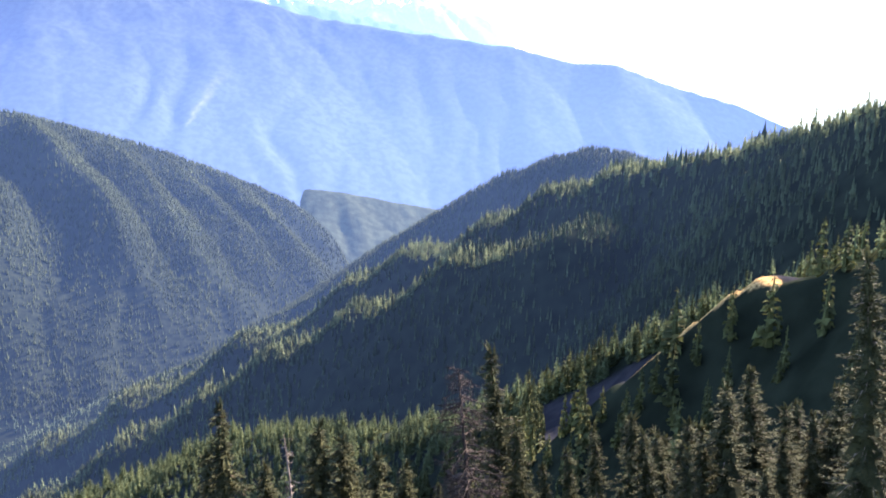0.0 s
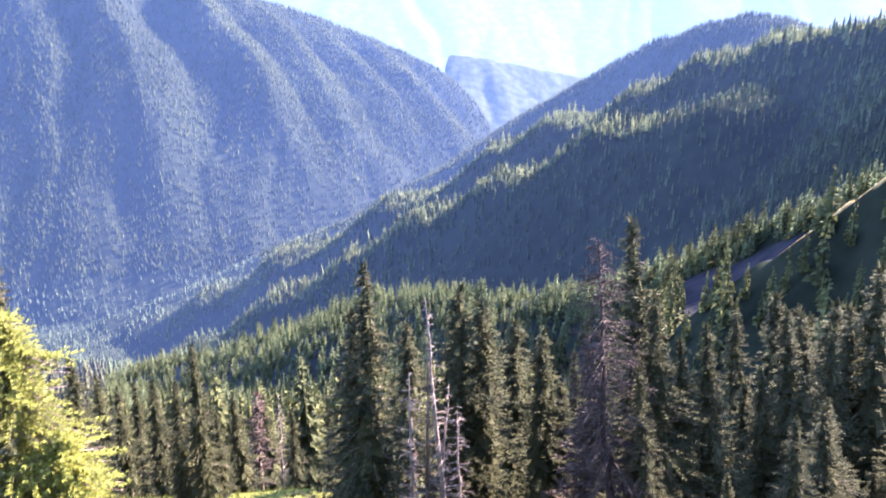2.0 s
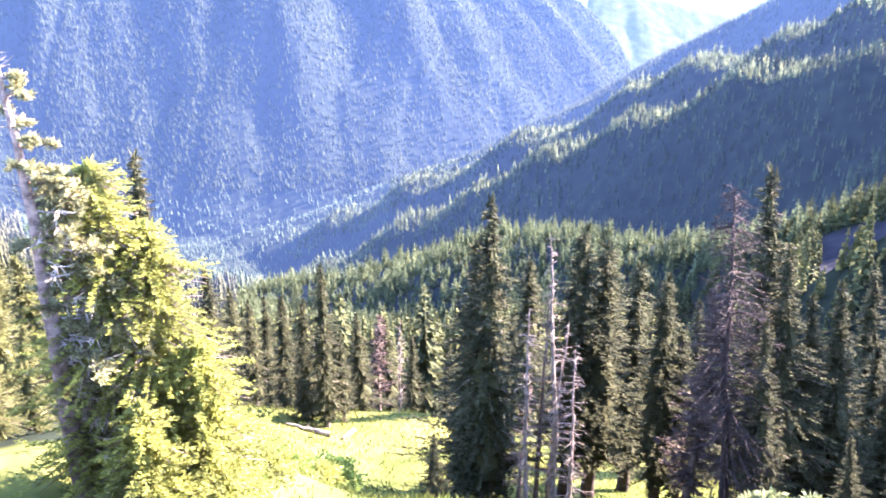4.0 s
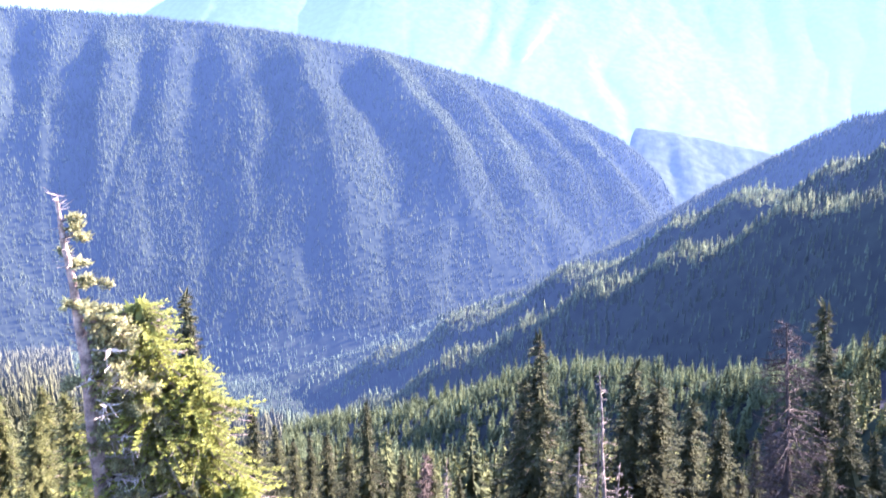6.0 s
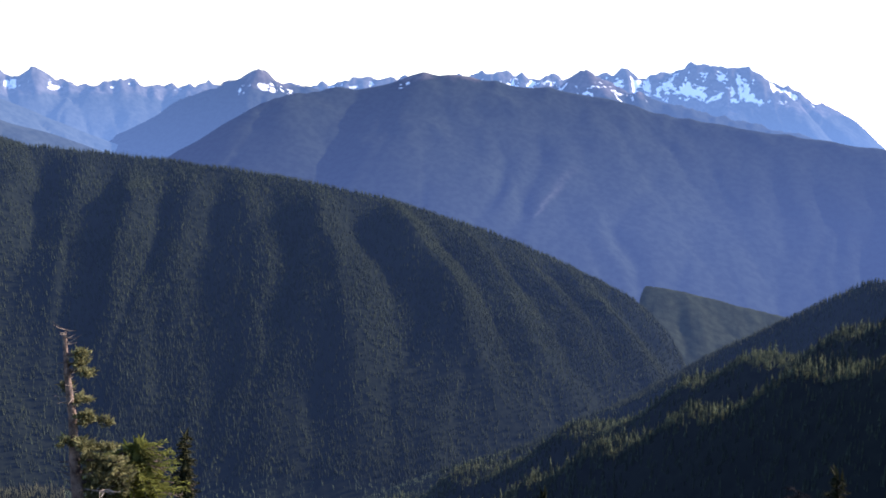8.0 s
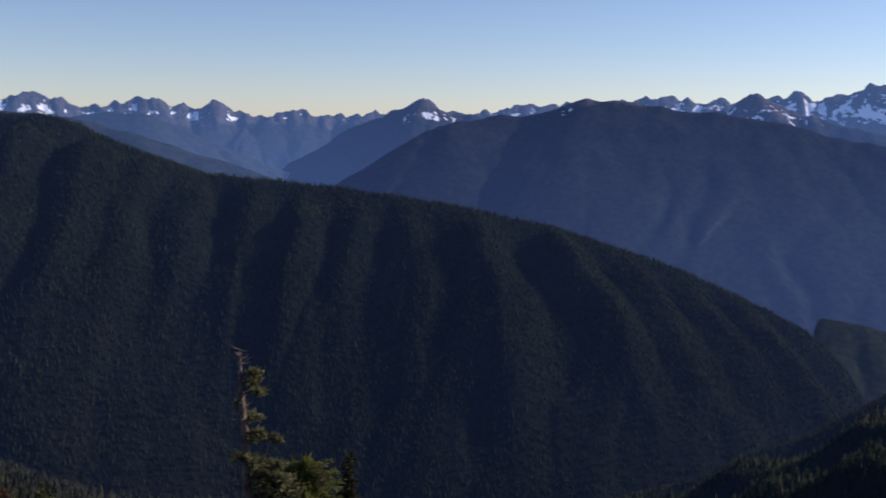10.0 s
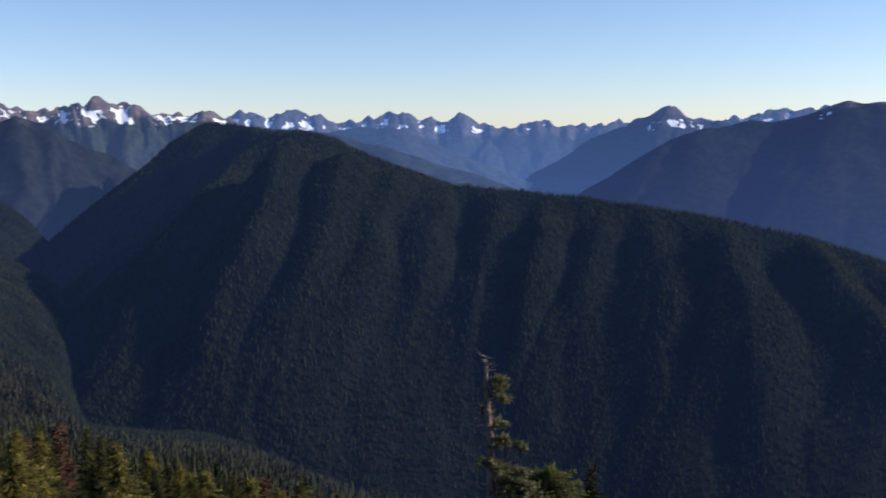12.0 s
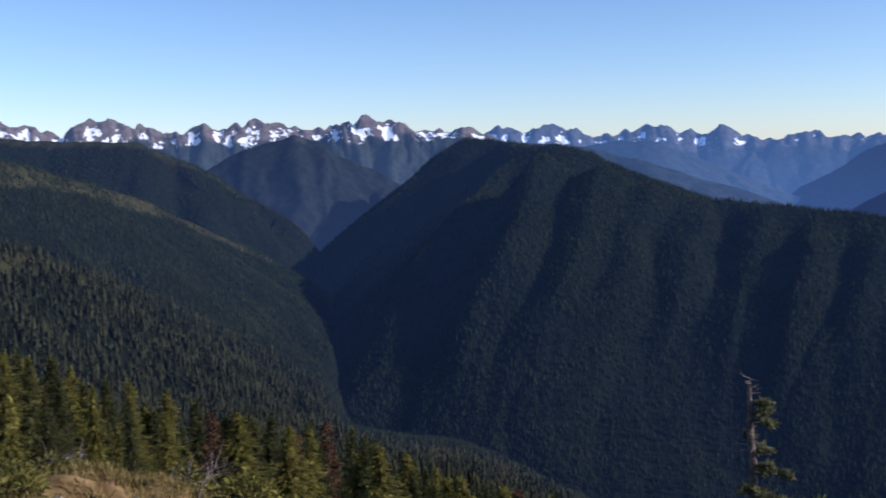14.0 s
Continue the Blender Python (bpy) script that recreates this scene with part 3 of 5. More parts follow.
FAR_CREST = [(62, 4450, 40), (58, 4450, 60), (56, 4450, 70), (55.1, 4450, 85), (53.8, 4450, 57), (52.6, 4450, 88), (51.9, 4450, 76), (51.2, 4450, 72), (49.6, 4450, 30), (48.5, 4450, 40), (47.4, 4450, 58), (46.1, 4450, 76), (45.2, 4450, 44), (44.7, 4450, 56), (43.8, 4450, 18), (42.8, 4450, 68), (41.8, 4450, 33), (40.6, 4450, 5), (39.3, 4450, 24), (38.3, 4450, 22),
             (37.0, 4450, 16), (36.0, 4450, -8), (34.1, 4450, 30), (33.4, 4450, 18), (29.5, 4450, 30), (28.4, 4450, 19), (26.6, 4450, 40), (25, 4450, 64), (23.7, 4450, 62), (20, 4450, 82), (18.6, 4450, 88), (17.3, 4450, 106), (16.3, 4450, 87), (14.5, 4450, 98), (13.4, 4450, 83), (11.4, 4450, 102), (10.3, 4450, 139), (9, 4450, 101), (7.5, 4450, 124),
             (6.1, 4450, 154), (5.2, 4450, 161), (4.1, 4450, 146), (3.4, 4450, 156), (2.4, 4450, 96), (0.5, 4450, 40), (-2, 4450, -71), (-6, 4450, -391)]
BLUE_PEAK = [(42, 4000, -300), (39.3, 4000, -218), (37.4, 4000, -150), (35.4, 4000, -46), (33.4, 4000, 10), (32.1, 4000, 44), (31, 4000, 73), (29.5, 4000, 45), (28.2, 4000, 14), (25, 4000, -20), (20, 4000, -60), (16, 4000, 20), (13.3, 4000, 60), (12.2, 4000, 110), (11.6, 4000, 80), (10.5, 4000, 52), (8.5, 4000, 10), (6, 4000, -30), (0, 4000, -120)]
VALE_FLANK = [(55, 3900, 10), (51, 3900, -20), (48.6, 3900, 20), (46.6, 3850, 6), (44.8, 3850, -42), (42.4, 3850, -110), (40, 3850, -180), (37, 3850, -250)]
NEAR_FLANK = [(54, 3250, 10), (51, 3250, -6), (49.1, 3250, -20), (46.9, 3200, -55), (44.1, 3200, -109), (41.9, 3200, -146), (39.7, 3200, -192), (36, 3200, -270)]
SNOW_CREST = [(97, 3700, 122), (90, 3700, 107), (84, 3700, 108), (81.9, 3700, 114), (80.7, 3700, 92), (79.7, 3700, 76), (78.6, 3700, 114), (77.6, 3700, 130), (76.6, 3700, 120), (75.9, 3700, 92), (75.1, 3700, 104), (74.1, 3700, 80), (72.5, 3700, 106), (71.5, 3700, 70), (69.7, 3700, 106), (68.4, 3700, 112), (67.5, 3700, 100), (66.2, 3700, 68), (64.6, 3700, 86),
              (63.3, 3650, 117), (62.2, 3650, 104), (61.3, 3650, 96), (60, 3650, 64), (58.4, 3650, 56), (57.4, 3650, 79), (56.4, 3650, 50), (54, 3550, -20), (50, 3500, -140)]
CONE_CREST = [(73, 3000, -90), (71.7, 3000, -32), (69.8, 3000, 14), (68.4, 3000, 30), (67.2, 3000, 48), (65.9, 3000, 27), (64, 3000, -18), (61.4, 2980, -100), (60.0, 2960, -150)]


def jagged(crest, step, amp, seed):
    """A crest line broken into smaller sharp peaks and notches between its main points."""
    rng = np.random.default_rng(seed)
    out = [crest[0]]
    for p, q in zip(crest[:-1], crest[1:]):
        n = max(1, int(abs(q[0] - p[0]) / step))
        for k in range(1, n + 1):
            f = k / n
            lift = 0.0 if k == n else amp * (rng.uniform(0.1, 0.8) if k % 2 else -rng.uniform(0.2, 0.7))
            out.append((p[0] + (q[0] - p[0]) * f, p[1] + (q[1] - p[1]) * f + 3 * lift, p[2] + (q[2] - p[2]) * f + lift))
    return out


def range_height(crests, rugged, size, fall, gully, spacing, seed, teeth=0.0):
    def height(x, y):
        z = np.full(x.shape, -700.0)
        for k, crest in enumerate(crests):
            z = np.maximum(z, ridge(x, y, crest, fall, gully, spacing, seed + 13 * k, 1.0))
        rough = 0.3 * fractal(x, y, size, 2, seed + 3, 0.5) + 1.1 * (0.45 - 1.5 * np.abs(fractal(x, y, size * 1.3, 2, seed + 5, 0.5)))
        if teeth:
            side, far = np.degrees(np.arctan2(-x, y)), np.hypot(x, y)
            arete = 0.55 - 1.5 * np.abs(value_noise(side / 0.9 + far / 500, far / 420, seed + 21)) + 0.3 - 0.8 * np.abs(value_noise(side / 0.36 - far / 300, far / 200, seed + 23))
            z = z + teeth * arete * np.clip((z + 120) / 120, 0, 1)
        return z + rugged * rough * np.clip((z + 260) / 200, 0.2, 1)
    return height


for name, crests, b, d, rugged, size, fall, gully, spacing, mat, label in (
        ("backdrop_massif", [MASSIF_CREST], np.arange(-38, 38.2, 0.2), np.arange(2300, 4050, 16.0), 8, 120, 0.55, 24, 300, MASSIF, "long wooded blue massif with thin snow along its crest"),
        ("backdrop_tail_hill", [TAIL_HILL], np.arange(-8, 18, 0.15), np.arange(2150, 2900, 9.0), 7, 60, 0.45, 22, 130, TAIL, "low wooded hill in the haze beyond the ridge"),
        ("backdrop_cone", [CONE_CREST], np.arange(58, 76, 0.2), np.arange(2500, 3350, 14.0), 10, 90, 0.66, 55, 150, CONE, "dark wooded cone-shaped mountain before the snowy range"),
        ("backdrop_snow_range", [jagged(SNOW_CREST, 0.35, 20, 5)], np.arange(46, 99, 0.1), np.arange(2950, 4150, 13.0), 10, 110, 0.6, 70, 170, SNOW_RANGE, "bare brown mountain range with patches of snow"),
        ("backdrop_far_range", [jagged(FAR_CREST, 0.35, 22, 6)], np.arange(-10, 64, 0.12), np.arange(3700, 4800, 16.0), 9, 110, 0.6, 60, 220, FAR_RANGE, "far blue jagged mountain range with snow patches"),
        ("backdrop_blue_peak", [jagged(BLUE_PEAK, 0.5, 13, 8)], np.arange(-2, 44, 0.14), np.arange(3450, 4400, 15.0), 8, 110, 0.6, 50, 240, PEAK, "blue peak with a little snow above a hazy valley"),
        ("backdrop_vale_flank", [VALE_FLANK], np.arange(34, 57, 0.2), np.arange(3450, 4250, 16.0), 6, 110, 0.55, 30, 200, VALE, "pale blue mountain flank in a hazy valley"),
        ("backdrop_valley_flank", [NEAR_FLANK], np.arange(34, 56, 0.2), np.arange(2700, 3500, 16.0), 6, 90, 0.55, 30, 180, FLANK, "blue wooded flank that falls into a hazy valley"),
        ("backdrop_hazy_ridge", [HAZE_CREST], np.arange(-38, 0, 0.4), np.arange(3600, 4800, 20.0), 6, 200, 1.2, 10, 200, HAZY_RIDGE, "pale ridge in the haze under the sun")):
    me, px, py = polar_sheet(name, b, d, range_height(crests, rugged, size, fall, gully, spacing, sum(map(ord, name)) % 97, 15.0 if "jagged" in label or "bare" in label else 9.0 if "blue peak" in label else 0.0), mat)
    z = np.empty(len(px) * 3, dtype=np.float32)
    me.vertices.foreach_get("co", z)
    z = z[2::3].reshape(len(b), len(d))
    mean = z.copy()
    for axis in (0, 1):
        mean = sum(np.roll(mean, k, axis) for k in range(-5, 6)) / 11
    pb, pel = np.degrees(np.arctan2(-px, py)), np.degrees(np.arctan2(z.ravel(), np.hypot(px, py)))
    scar = np.clip(1.4 - np.abs(pb - 14.7 - (pel + 6.7) * -0.72 - 0.1 * np.sin(pel * 5)) / (0.12 + 0.1 * np.clip(pel + 6.7, 0, 3)), 0, 1) * np.clip((pel + 7.0) * 4, 0, 1) * np.clip((-3.6 - pel) / 2.2, 0, 1)
    me.attributes.new("scar", "FLOAT", "POINT").data.foreach_set("value", scar.astype(np.float32))
    me.attributes.new("hollow", "FLOAT", "POINT").data.foreach_set("value", np.clip((mean - z) / 9, -1, 1).ravel().astype(np.float32))
    tagged(new(name, me), label, "mountain", kind="structure")


# ---- forest in the distance ----
def cone_trees(x, y, z, tall, wide, tiers, sides, seed):
    """Small conifers as stacked ragged skirts, joined. Each is one island with its own shade."""
    rng = np.random.default_rng(seed)
    n = len(x)
    verts, faces = [], []
    ring = 2 * np.pi * np.arange(sides) / sides
    lean = rng.normal(0, 0.02, (n, 2))
    turn = rng.uniform(0, 6.28, n)
    per = tiers * (sides + 1)
    base = np.arange(n)[:, None] * per
    for k in range(tiers):
        low, high = k / tiers * 0.86 + 0.04, min(1.0, (k + 1.75) / tiers * 0.86 + 0.04) if k < tiers - 1 else 1.0
        r = wide * (1 - low) ** 0.85 * rng.uniform(0.75, 1.2, n)
        a = turn[:, None] + ring[None, :] + 0.9 * k
        rr = r[:, None] * rng.uniform(0.6, 1.25, (n, sides))
        zz = (z + tall * low)[:, None] - tall[:, None] * rng.uniform(0, 0.06, (n, sides))
        px = x[:, None] + rr * np.cos(a) + (lean[:, 0] * tall * low)[:, None]
        py = y[:, None] + rr * np.sin(a) + (lean[:, 1] * tall * low)[:, None]
        tip = np.stack([x + lean[:, 0] * tall * high, y + lean[:, 1] * tall * high, z + tall * high], -1)[:, None, :]
        verts.append(np.concatenate([np.stack([px, py, zz], -1), tip], 1))
        o = base + k * (sides + 1)
        for s in range(sides):
            faces.append(np.concatenate([o + s, o + (s + 1) % sides, o + sides], 1))
        if k:
            faces.append(np.concatenate([o + sides, o - 1, o], 1))
    return np.concatenate(verts, 1).reshape(-1, 3), np.concatenate(faces, 0)


def scatter(b0, b1, d0, d1, spacing, seed):
    rng = np.random.default_rng(seed)
    n = int(radians(b1 - b0) * (d1 ** 2 - d0 ** 2) / 2 / spacing ** 2)
    d = np.sqrt(rng.uniform(d0 ** 2, d1 ** 2, n))
    b = np.radians(rng.uniform(b0, b1, n))
    x, y = -d * np.sin(b), d * np.cos(b)
    thick = 0.8 + 0.45 * fractal(x, y, 70.0, 3, seed) - 1.6 * open_at(x, y) - 2 * meadow_at(x, y) - 2 * earth_at(x, y) 
    if d0 > 1200:
        thick = np.maximum(0.4, 0.7 + 0.7 * fractal(x, y, 150.0, 4, seed + 1))
    keep = rng.uniform(0, 1, n) < (thick - 0.55 * lit_crest_at(x, y) if d1 > 600 else thick)
    return x[keep], y[keep], rng


def unit(v):
    return v / np.maximum(np.linalg.norm(v, axis=-1, keepdims=True), 1e-9)


def blades(at, way, length, width, rng, lift=0.25):
    """Needle sprays: one slim folded rhombus for each place, way, length and width."""
    way = unit(way)
    side = unit(np.cross(way, unit(rng.normal(0, 1, way.shape) * 0.55 + np.array([0, 0, 1.0]))))
    up = np.cross(side, way)
    length, width = length[:, None], width[:, None]
    mid = at + way * length * 0.45 + up * width * lift
    quad = np.stack([at, mid + side * width, at + way * length, mid - side * width], 1)
    n = len(at)
    return quad.reshape(-1, 3), np.arange(4 * n).reshape(n, 4)


def stems(paths, radii, sides=5):
    """Tapered round stems along point lists, joined: verts and quads."""
    verts, faces, o = [], [], 0
    ring = 2 * np.pi * np.arange(sides) / sides
    for path, rad in zip(paths, radii):
        path, rad = np.asarray(path, float), np.asarray(rad, float)
        t = unit(np.gradient(path, axis=0))
        ref = np.where(np.abs(t[:, 2:3]) < 0.9, np.array([[0, 0, 1.0]]), np.array([[1.0, 0, 0]]))
        u = unit(np.cross(t, ref))
        w = np.cross(t, u)
        v = path[:, None] + rad[:, None, None] * (np.cos(ring)[None, :, None] * u[:, None] + np.sin(ring)[None, :, None] * w[:, None])
        verts.append(v.reshape(-1, 3))
        k = len(path)
        i, s = np.meshgrid(np.arange(k - 1), np.arange(sides), indexing="ij")
        a = o + i * sides + s
        b = o + i * sides + (s + 1) % sides
        faces.append(np.stack([a, b, b + sides, a + sides], -1).reshape(-1, 4))
        o += k * sides
    return np.concatenate(verts), np.concatenate(faces)


def part(name, data, mat, parent, label="", smooth=False):
    """One mesh object under a thing."""
    ob = new(name, mesh_from(name, data[0], data[1], mat, smooth))
    ob.parent = parent
    if label:
        tagged(ob, label)
    return ob


def trunk_path(tall, rng, bend=0.015, steps=14):
    z = np.linspace(0, tall, steps)
    wob = np.cumsum(rng.normal(0, bend * tall / steps * 2, (steps, 2)), 0)
    wob -= wob[0]
    return np.concatenate([wob, z[:, None]], 1)


def crown(path, tall, wide, rng, low=0.08, gap=0.2, per=6, spray=0.26, full=1.0, taper=0.75, toward=None, droop=0.35, wood=0.35):
    """Whorls of drooping boughs set with needle sprays. toward: the bearing to which a wind-shorn crown leans."""
    at, way, length, width = [], [], [], []
    limbs, limb_r = [], []
    phase = rng.uniform(0, 6.28, 3)
    z = low * tall
    while z < tall * 0.985:
        f = z / tall
        reach = wide * ((1 - f) ** taper + 0.05) * min(1.0, 0.55 + (f - low) * 4)
        ctr = np.array([np.interp(z, path[:, 2], path[:, k]) for k in range(3)])
        for _ in range(per):
            a = rng.uniform(0, 2 * np.pi)
            r = reach * rng.uniform(0.45, 1.2) * (0.72 + 0.55 * abs(math.sin(1.5 * a + phase[0] + 2.1 * z * 5 / tall)) * (0.6 + 0.6 * abs(math.sin(phase[1] + 19 * f + a))))
            if toward is not None:
                r *= 0.16 + 1.0 * max(0.0, math.cos(a - toward)) ** 1.5
            if rng.uniform() > full:
                continue
            out = np.array([math.cos(a), math.sin(a), 0])
            n = max(2, int(r / (spray * 0.42)))
            s = (np.arange(n) + rng.uniform(0.2, 0.8, n)) / n
            drop = droop * rng.uniform(0.6, 1.3)
            pos = ctr + out * (r * s)[:, None] + np.array([0, 0, 1.0]) * ((0.18 - drop * s * (1.2 - 0.55 * s)) * r + rng.normal(0, 0.02, n))[:, None]
            lat = np.array([-out[1], out[0], 0])
            size = spray * rng.uniform(0.7, 1.3, n) * (1.15 - 0.4 * s)
            for turn in (-1, 0, 1):
                at.append(pos)
                way.append(out * 0.8 + lat * turn * rng.uniform(0.6, 1.3, n)[:, None] + np.array([0, 0, 1.0]) * rng.uniform(-0.35, 0.3, n)[:, None])
                length.append(size)
                width.append(size * rng.uniform(0.14, 0.24, n))
            if rng.uniform() < wood:
                limbs.append([ctr, ctr + out * r * 0.5 + np.array([0, 0, 0.02 * r]), ctr + out * r * 0.9 - np.array([0, 0, drop * 0.5 * r])])
                limb_r.append([0.018 + 0.012 * r, 0.012, 0.004])
        z += gap * rng.uniform(0.7, 1.3) * (0.65 + 0.5 * (1 - f))
    tip = path[-1] + np.array([0, 0, -0.25])
    at.append(np.repeat(tip[None], 6, 0) + rng.normal(0, 0.03, (6, 3)))
    way.append(rng.normal(0, 0.25, (6, 3)) + np.array([0, 0, 1.0]))
    length.append(np.full(6, 0.4))
    width.append(np.full(6, 0.05))
    return blades(np.concatenate(at), np.concatenate(way), np.concatenate(length), np.concatenate(width), rng), (limbs, limb_r)


def inner_skirts(path, tall, wide, low, taper, rng, share=0.48):
    """Ragged drooping skirts round the trunk, added for a crown's dense twiggy inside to stop light passing through."""
    verts, faces, o = [], [], 0
    tiers, sides = max(7, int(tall * 1.8)), 11
    for k in range(tiers):
        f = low + (0.97 - low) * k / tiers
        ctr = np.array([np.interp(f * tall, path[:, 2], path[:, j]) for j in range(3)])
        r = wide * ((1 - f) ** taper + 0.03) * share * min(1.0, 0.55 + (f - low) * 4)
        a = 2 * np.pi * np.arange(sides) / sides + rng.uniform(0, 6)
        edge = r * rng.uniform(0.45, 1.25, sides)
        drop = -0.3 * edge + rng.normal(0, 0.05, sides)
        rise = tall * (0.97 - low) / tiers * 1.5
        verts.append(ctr + np.stack([np.cos(a) * edge, np.sin(a) * edge, drop], 1))
        verts.append(ctr + np.stack([np.cos(a) * r * 0.12, np.sin(a) * r * 0.12, np.full(sides, rise)], 1))
        i = np.arange(sides)
        faces.append(np.stack([o + i, o + (i + 1) % sides, o + sides + (i + 1) % sides, o + sides + i], 1))
        o += 2 * sides
    return np.concatenate(verts), np.concatenate(faces)


def fir(name, tall, wide, seed, needles, label, bark=None, **kw):
    """A fir: tapered trunk, boughs and a crown of needle sprays, its foot at the origin."""
    rng = np.random.default_rng(seed)
    ob = new(name)
    path = trunk_path(tall, rng)
    thick = 0.016 * tall + 0.03
    part("trunk", stems([path - np.array([0, 0, 0.3])], [np.linspace(thick, 0.015, len(path))], 8), bark or BARK, ob, smooth=True)
    leaves, (limbs, limb_r) = crown(path, tall, wide, rng, **kw)
    if kw.get("full", 1.0) > 0.8:
        core = inner_skirts(path, tall, wide, kw.get("low", 0.08), kw.get("taper", 0.75), rng)
        leaves = np.concatenate([leaves[0], core[0]]), np.concatenate([leaves[1], core[1] + len(leaves[0])])
    if limbs:
        tagged(part("bough_wood", stems(limbs, limb_r, 3), bark or BARK, ob), kind="stuff")
    part("crown", leaves, needles, ob)
    return tagged(ob, label, "tree", "firs by the meadow")


def snag(name, tall, wide, seed, wood, label, limbs=60, twigs=5, lean=(0.0, 0.0), low=0.15, limb_droop=0.5, girth=0.0):
    """A dead tree: bare trunk, drooping bare limbs and fine twigs."""
    rng = np.random.default_rng(seed)
    ob = new(name)
    path = trunk_path(tall, rng, 0.02)
    path[:, 0] += lean[0] * path[:, 2]
    path[:, 1] += lean[1] * path[:, 2]
    thick = girth or 0.008 * tall + 0.025
    part("trunk", stems([path - np.array([0, 0, 0.3])], [np.linspace(thick, 0.014, len(path))], 8), wood, ob, smooth=True)
    arms, arm_r, fine, fine_r = [], [], [], []
    for _ in range(limbs):
        f = rng.uniform(low, 0.97)
        z = f * tall
        ctr = np.array([np.interp(z, path[:, 2], path[:, k]) for k in range(3)])
        a = rng.uniform(0, 2 * np.pi)
        r = wide * ((1 - f) ** 0.6 + 0.12) * rng.uniform(0.35, 1.15)
        out = np.array([math.cos(a), math.sin(a), 0])
        drop = limb_droop * rng.uniform(0.4, 1.3)
        s = np.linspace(0, 1, 5)
        pts = ctr + out * (r * s)[:, None] + np.array([0, 0, 1.0]) * (r * (0.25 * s - drop * s ** 1.5 + 0.25 * drop * s ** 4))[:, None] + np.cumsum(rng.normal(0, 0.02 * r, (5, 3)), 0) * s[:, None]
        arms.append(pts)
        arm_r.append(np.linspace(0.012 + 0.014 * r, 0.004, 5))
        for _ in range(twigs):
            q = rng.uniform(0.25, 1)
            p = np.array([np.interp(q, s, pts[:, k]) for k in range(3)])
            w = unit(out * 0.6 + rng.normal(0, 0.5, 3) + np.array([0, 0, -0.35]))
            ln = r * rng.uniform(0.15, 0.4)
            fine.append([p, p + w * ln * 0.55, p + w * ln + np.array([0, 0, -0.12 * ln])])
            fine_r.append([0.007, 0.005, 0.002])
    for pts, rad in zip(arms[:290], arm_r):
        part("limb", stems([pts], [rad], 4), wood, ob, smooth=True)
    if fine:
        tagged(part("twig_spray", stems(fine, fine_r, 3), wood, ob), kind="stuff")
    return tagged(ob, label, "dead tree", "dead trees by the meadow")


def stand(ob, b, d, scale=1.0, turn=0.0, sink=0.0):
    """Stand a thing on the land at a bearing and distance."""
    x, y, _ = bearing(b, d)
    z = float(land(np.array([x]), np.array([y]))[0])
    ob.matrix_basis = pose(x, y, z - sink, 0, 0, turn) @ Matrix.Scale(scale, 4)
    return ob


def plant(model, height, b, d, tall, turn):
    """A copy of a model tree of that height, scaled to be tall metres, on the land."""
    x, y, _ = bearing(b, d)
    z = float(land(np.array([x]), np.array([y]))[0])
    lean = max(0.0, min(7.0, (6 - b) * 0.8)) if d < 50 and b < 6 else 2.5 * math.sin(5 * turn) if b > 40 else 0.0
    shift = tall * math.sin(radians(lean))
    made = copy_thing(model, pose(x + shift, y, z - 0.08 * shift, 0, -lean, 0) @ pose(0, 0, 0, 0, 0, turn))
    s = tall / height
    girth = 1.25 - 0.2 * math.sin(turn)
    made.scale = (s * girth, s * girth, s)
    return made


# ---- forest on the slopes ----
def spray_model(rng, boughs):
    """A one-metre conifer of a few dozen coarse sprays, for planting by the thousand."""
    f = 1 - rng.uniform(0, 1, boughs) ** 0.75 * 0.93
    f = np.sort(f)
    a = rng.uniform(0, 2 * np.pi, boughs)
    r = 0.135 * ((1 - f) ** 0.8 + 0.06)
    at = np.stack([np.cos(a) * r * 0.25, np.sin(a) * r * 0.25, f + 0.01], 1)
    way = np.stack([np.cos(a), np.sin(a), rng.uniform(-0.9, -0.1, boughs)], 1)
    v, q = blades(at, way, r * rng.uniform(0.7, 1.35, boughs), (r * rng.uniform(0.26, 0.48, boughs) + 0.006) * (100 / boughs) ** 0.4, rng, 0.5)
    spike = np.array([[0.006, 0, 0.0], [-0.006, 0.004, 0.0], [0, 0, 1.0], [0, -0.006, 0.5]])
    k = np.arange(5)
    ring = np.stack([np.cos(k * 1.2566), np.sin(k * 1.2566)], 1)
    core = np.concatenate([np.column_stack([ring * r0, np.full(5, h)]) for r0, h in ((0.05, 0.05), (0.03, 0.45), (0.004, 0.97))])
    o = len(v) + 4
    walls = np.concatenate([np.stack([o + t + k, o + t + (k + 1) % 5, o + t + 5 + (k + 1) % 5, o + t + 5 + k], 1) for t in (0, 5)])
    return np.concatenate([v, spike, core]), np.concatenate([q, np.arange(4)[None] + len(v), walls])


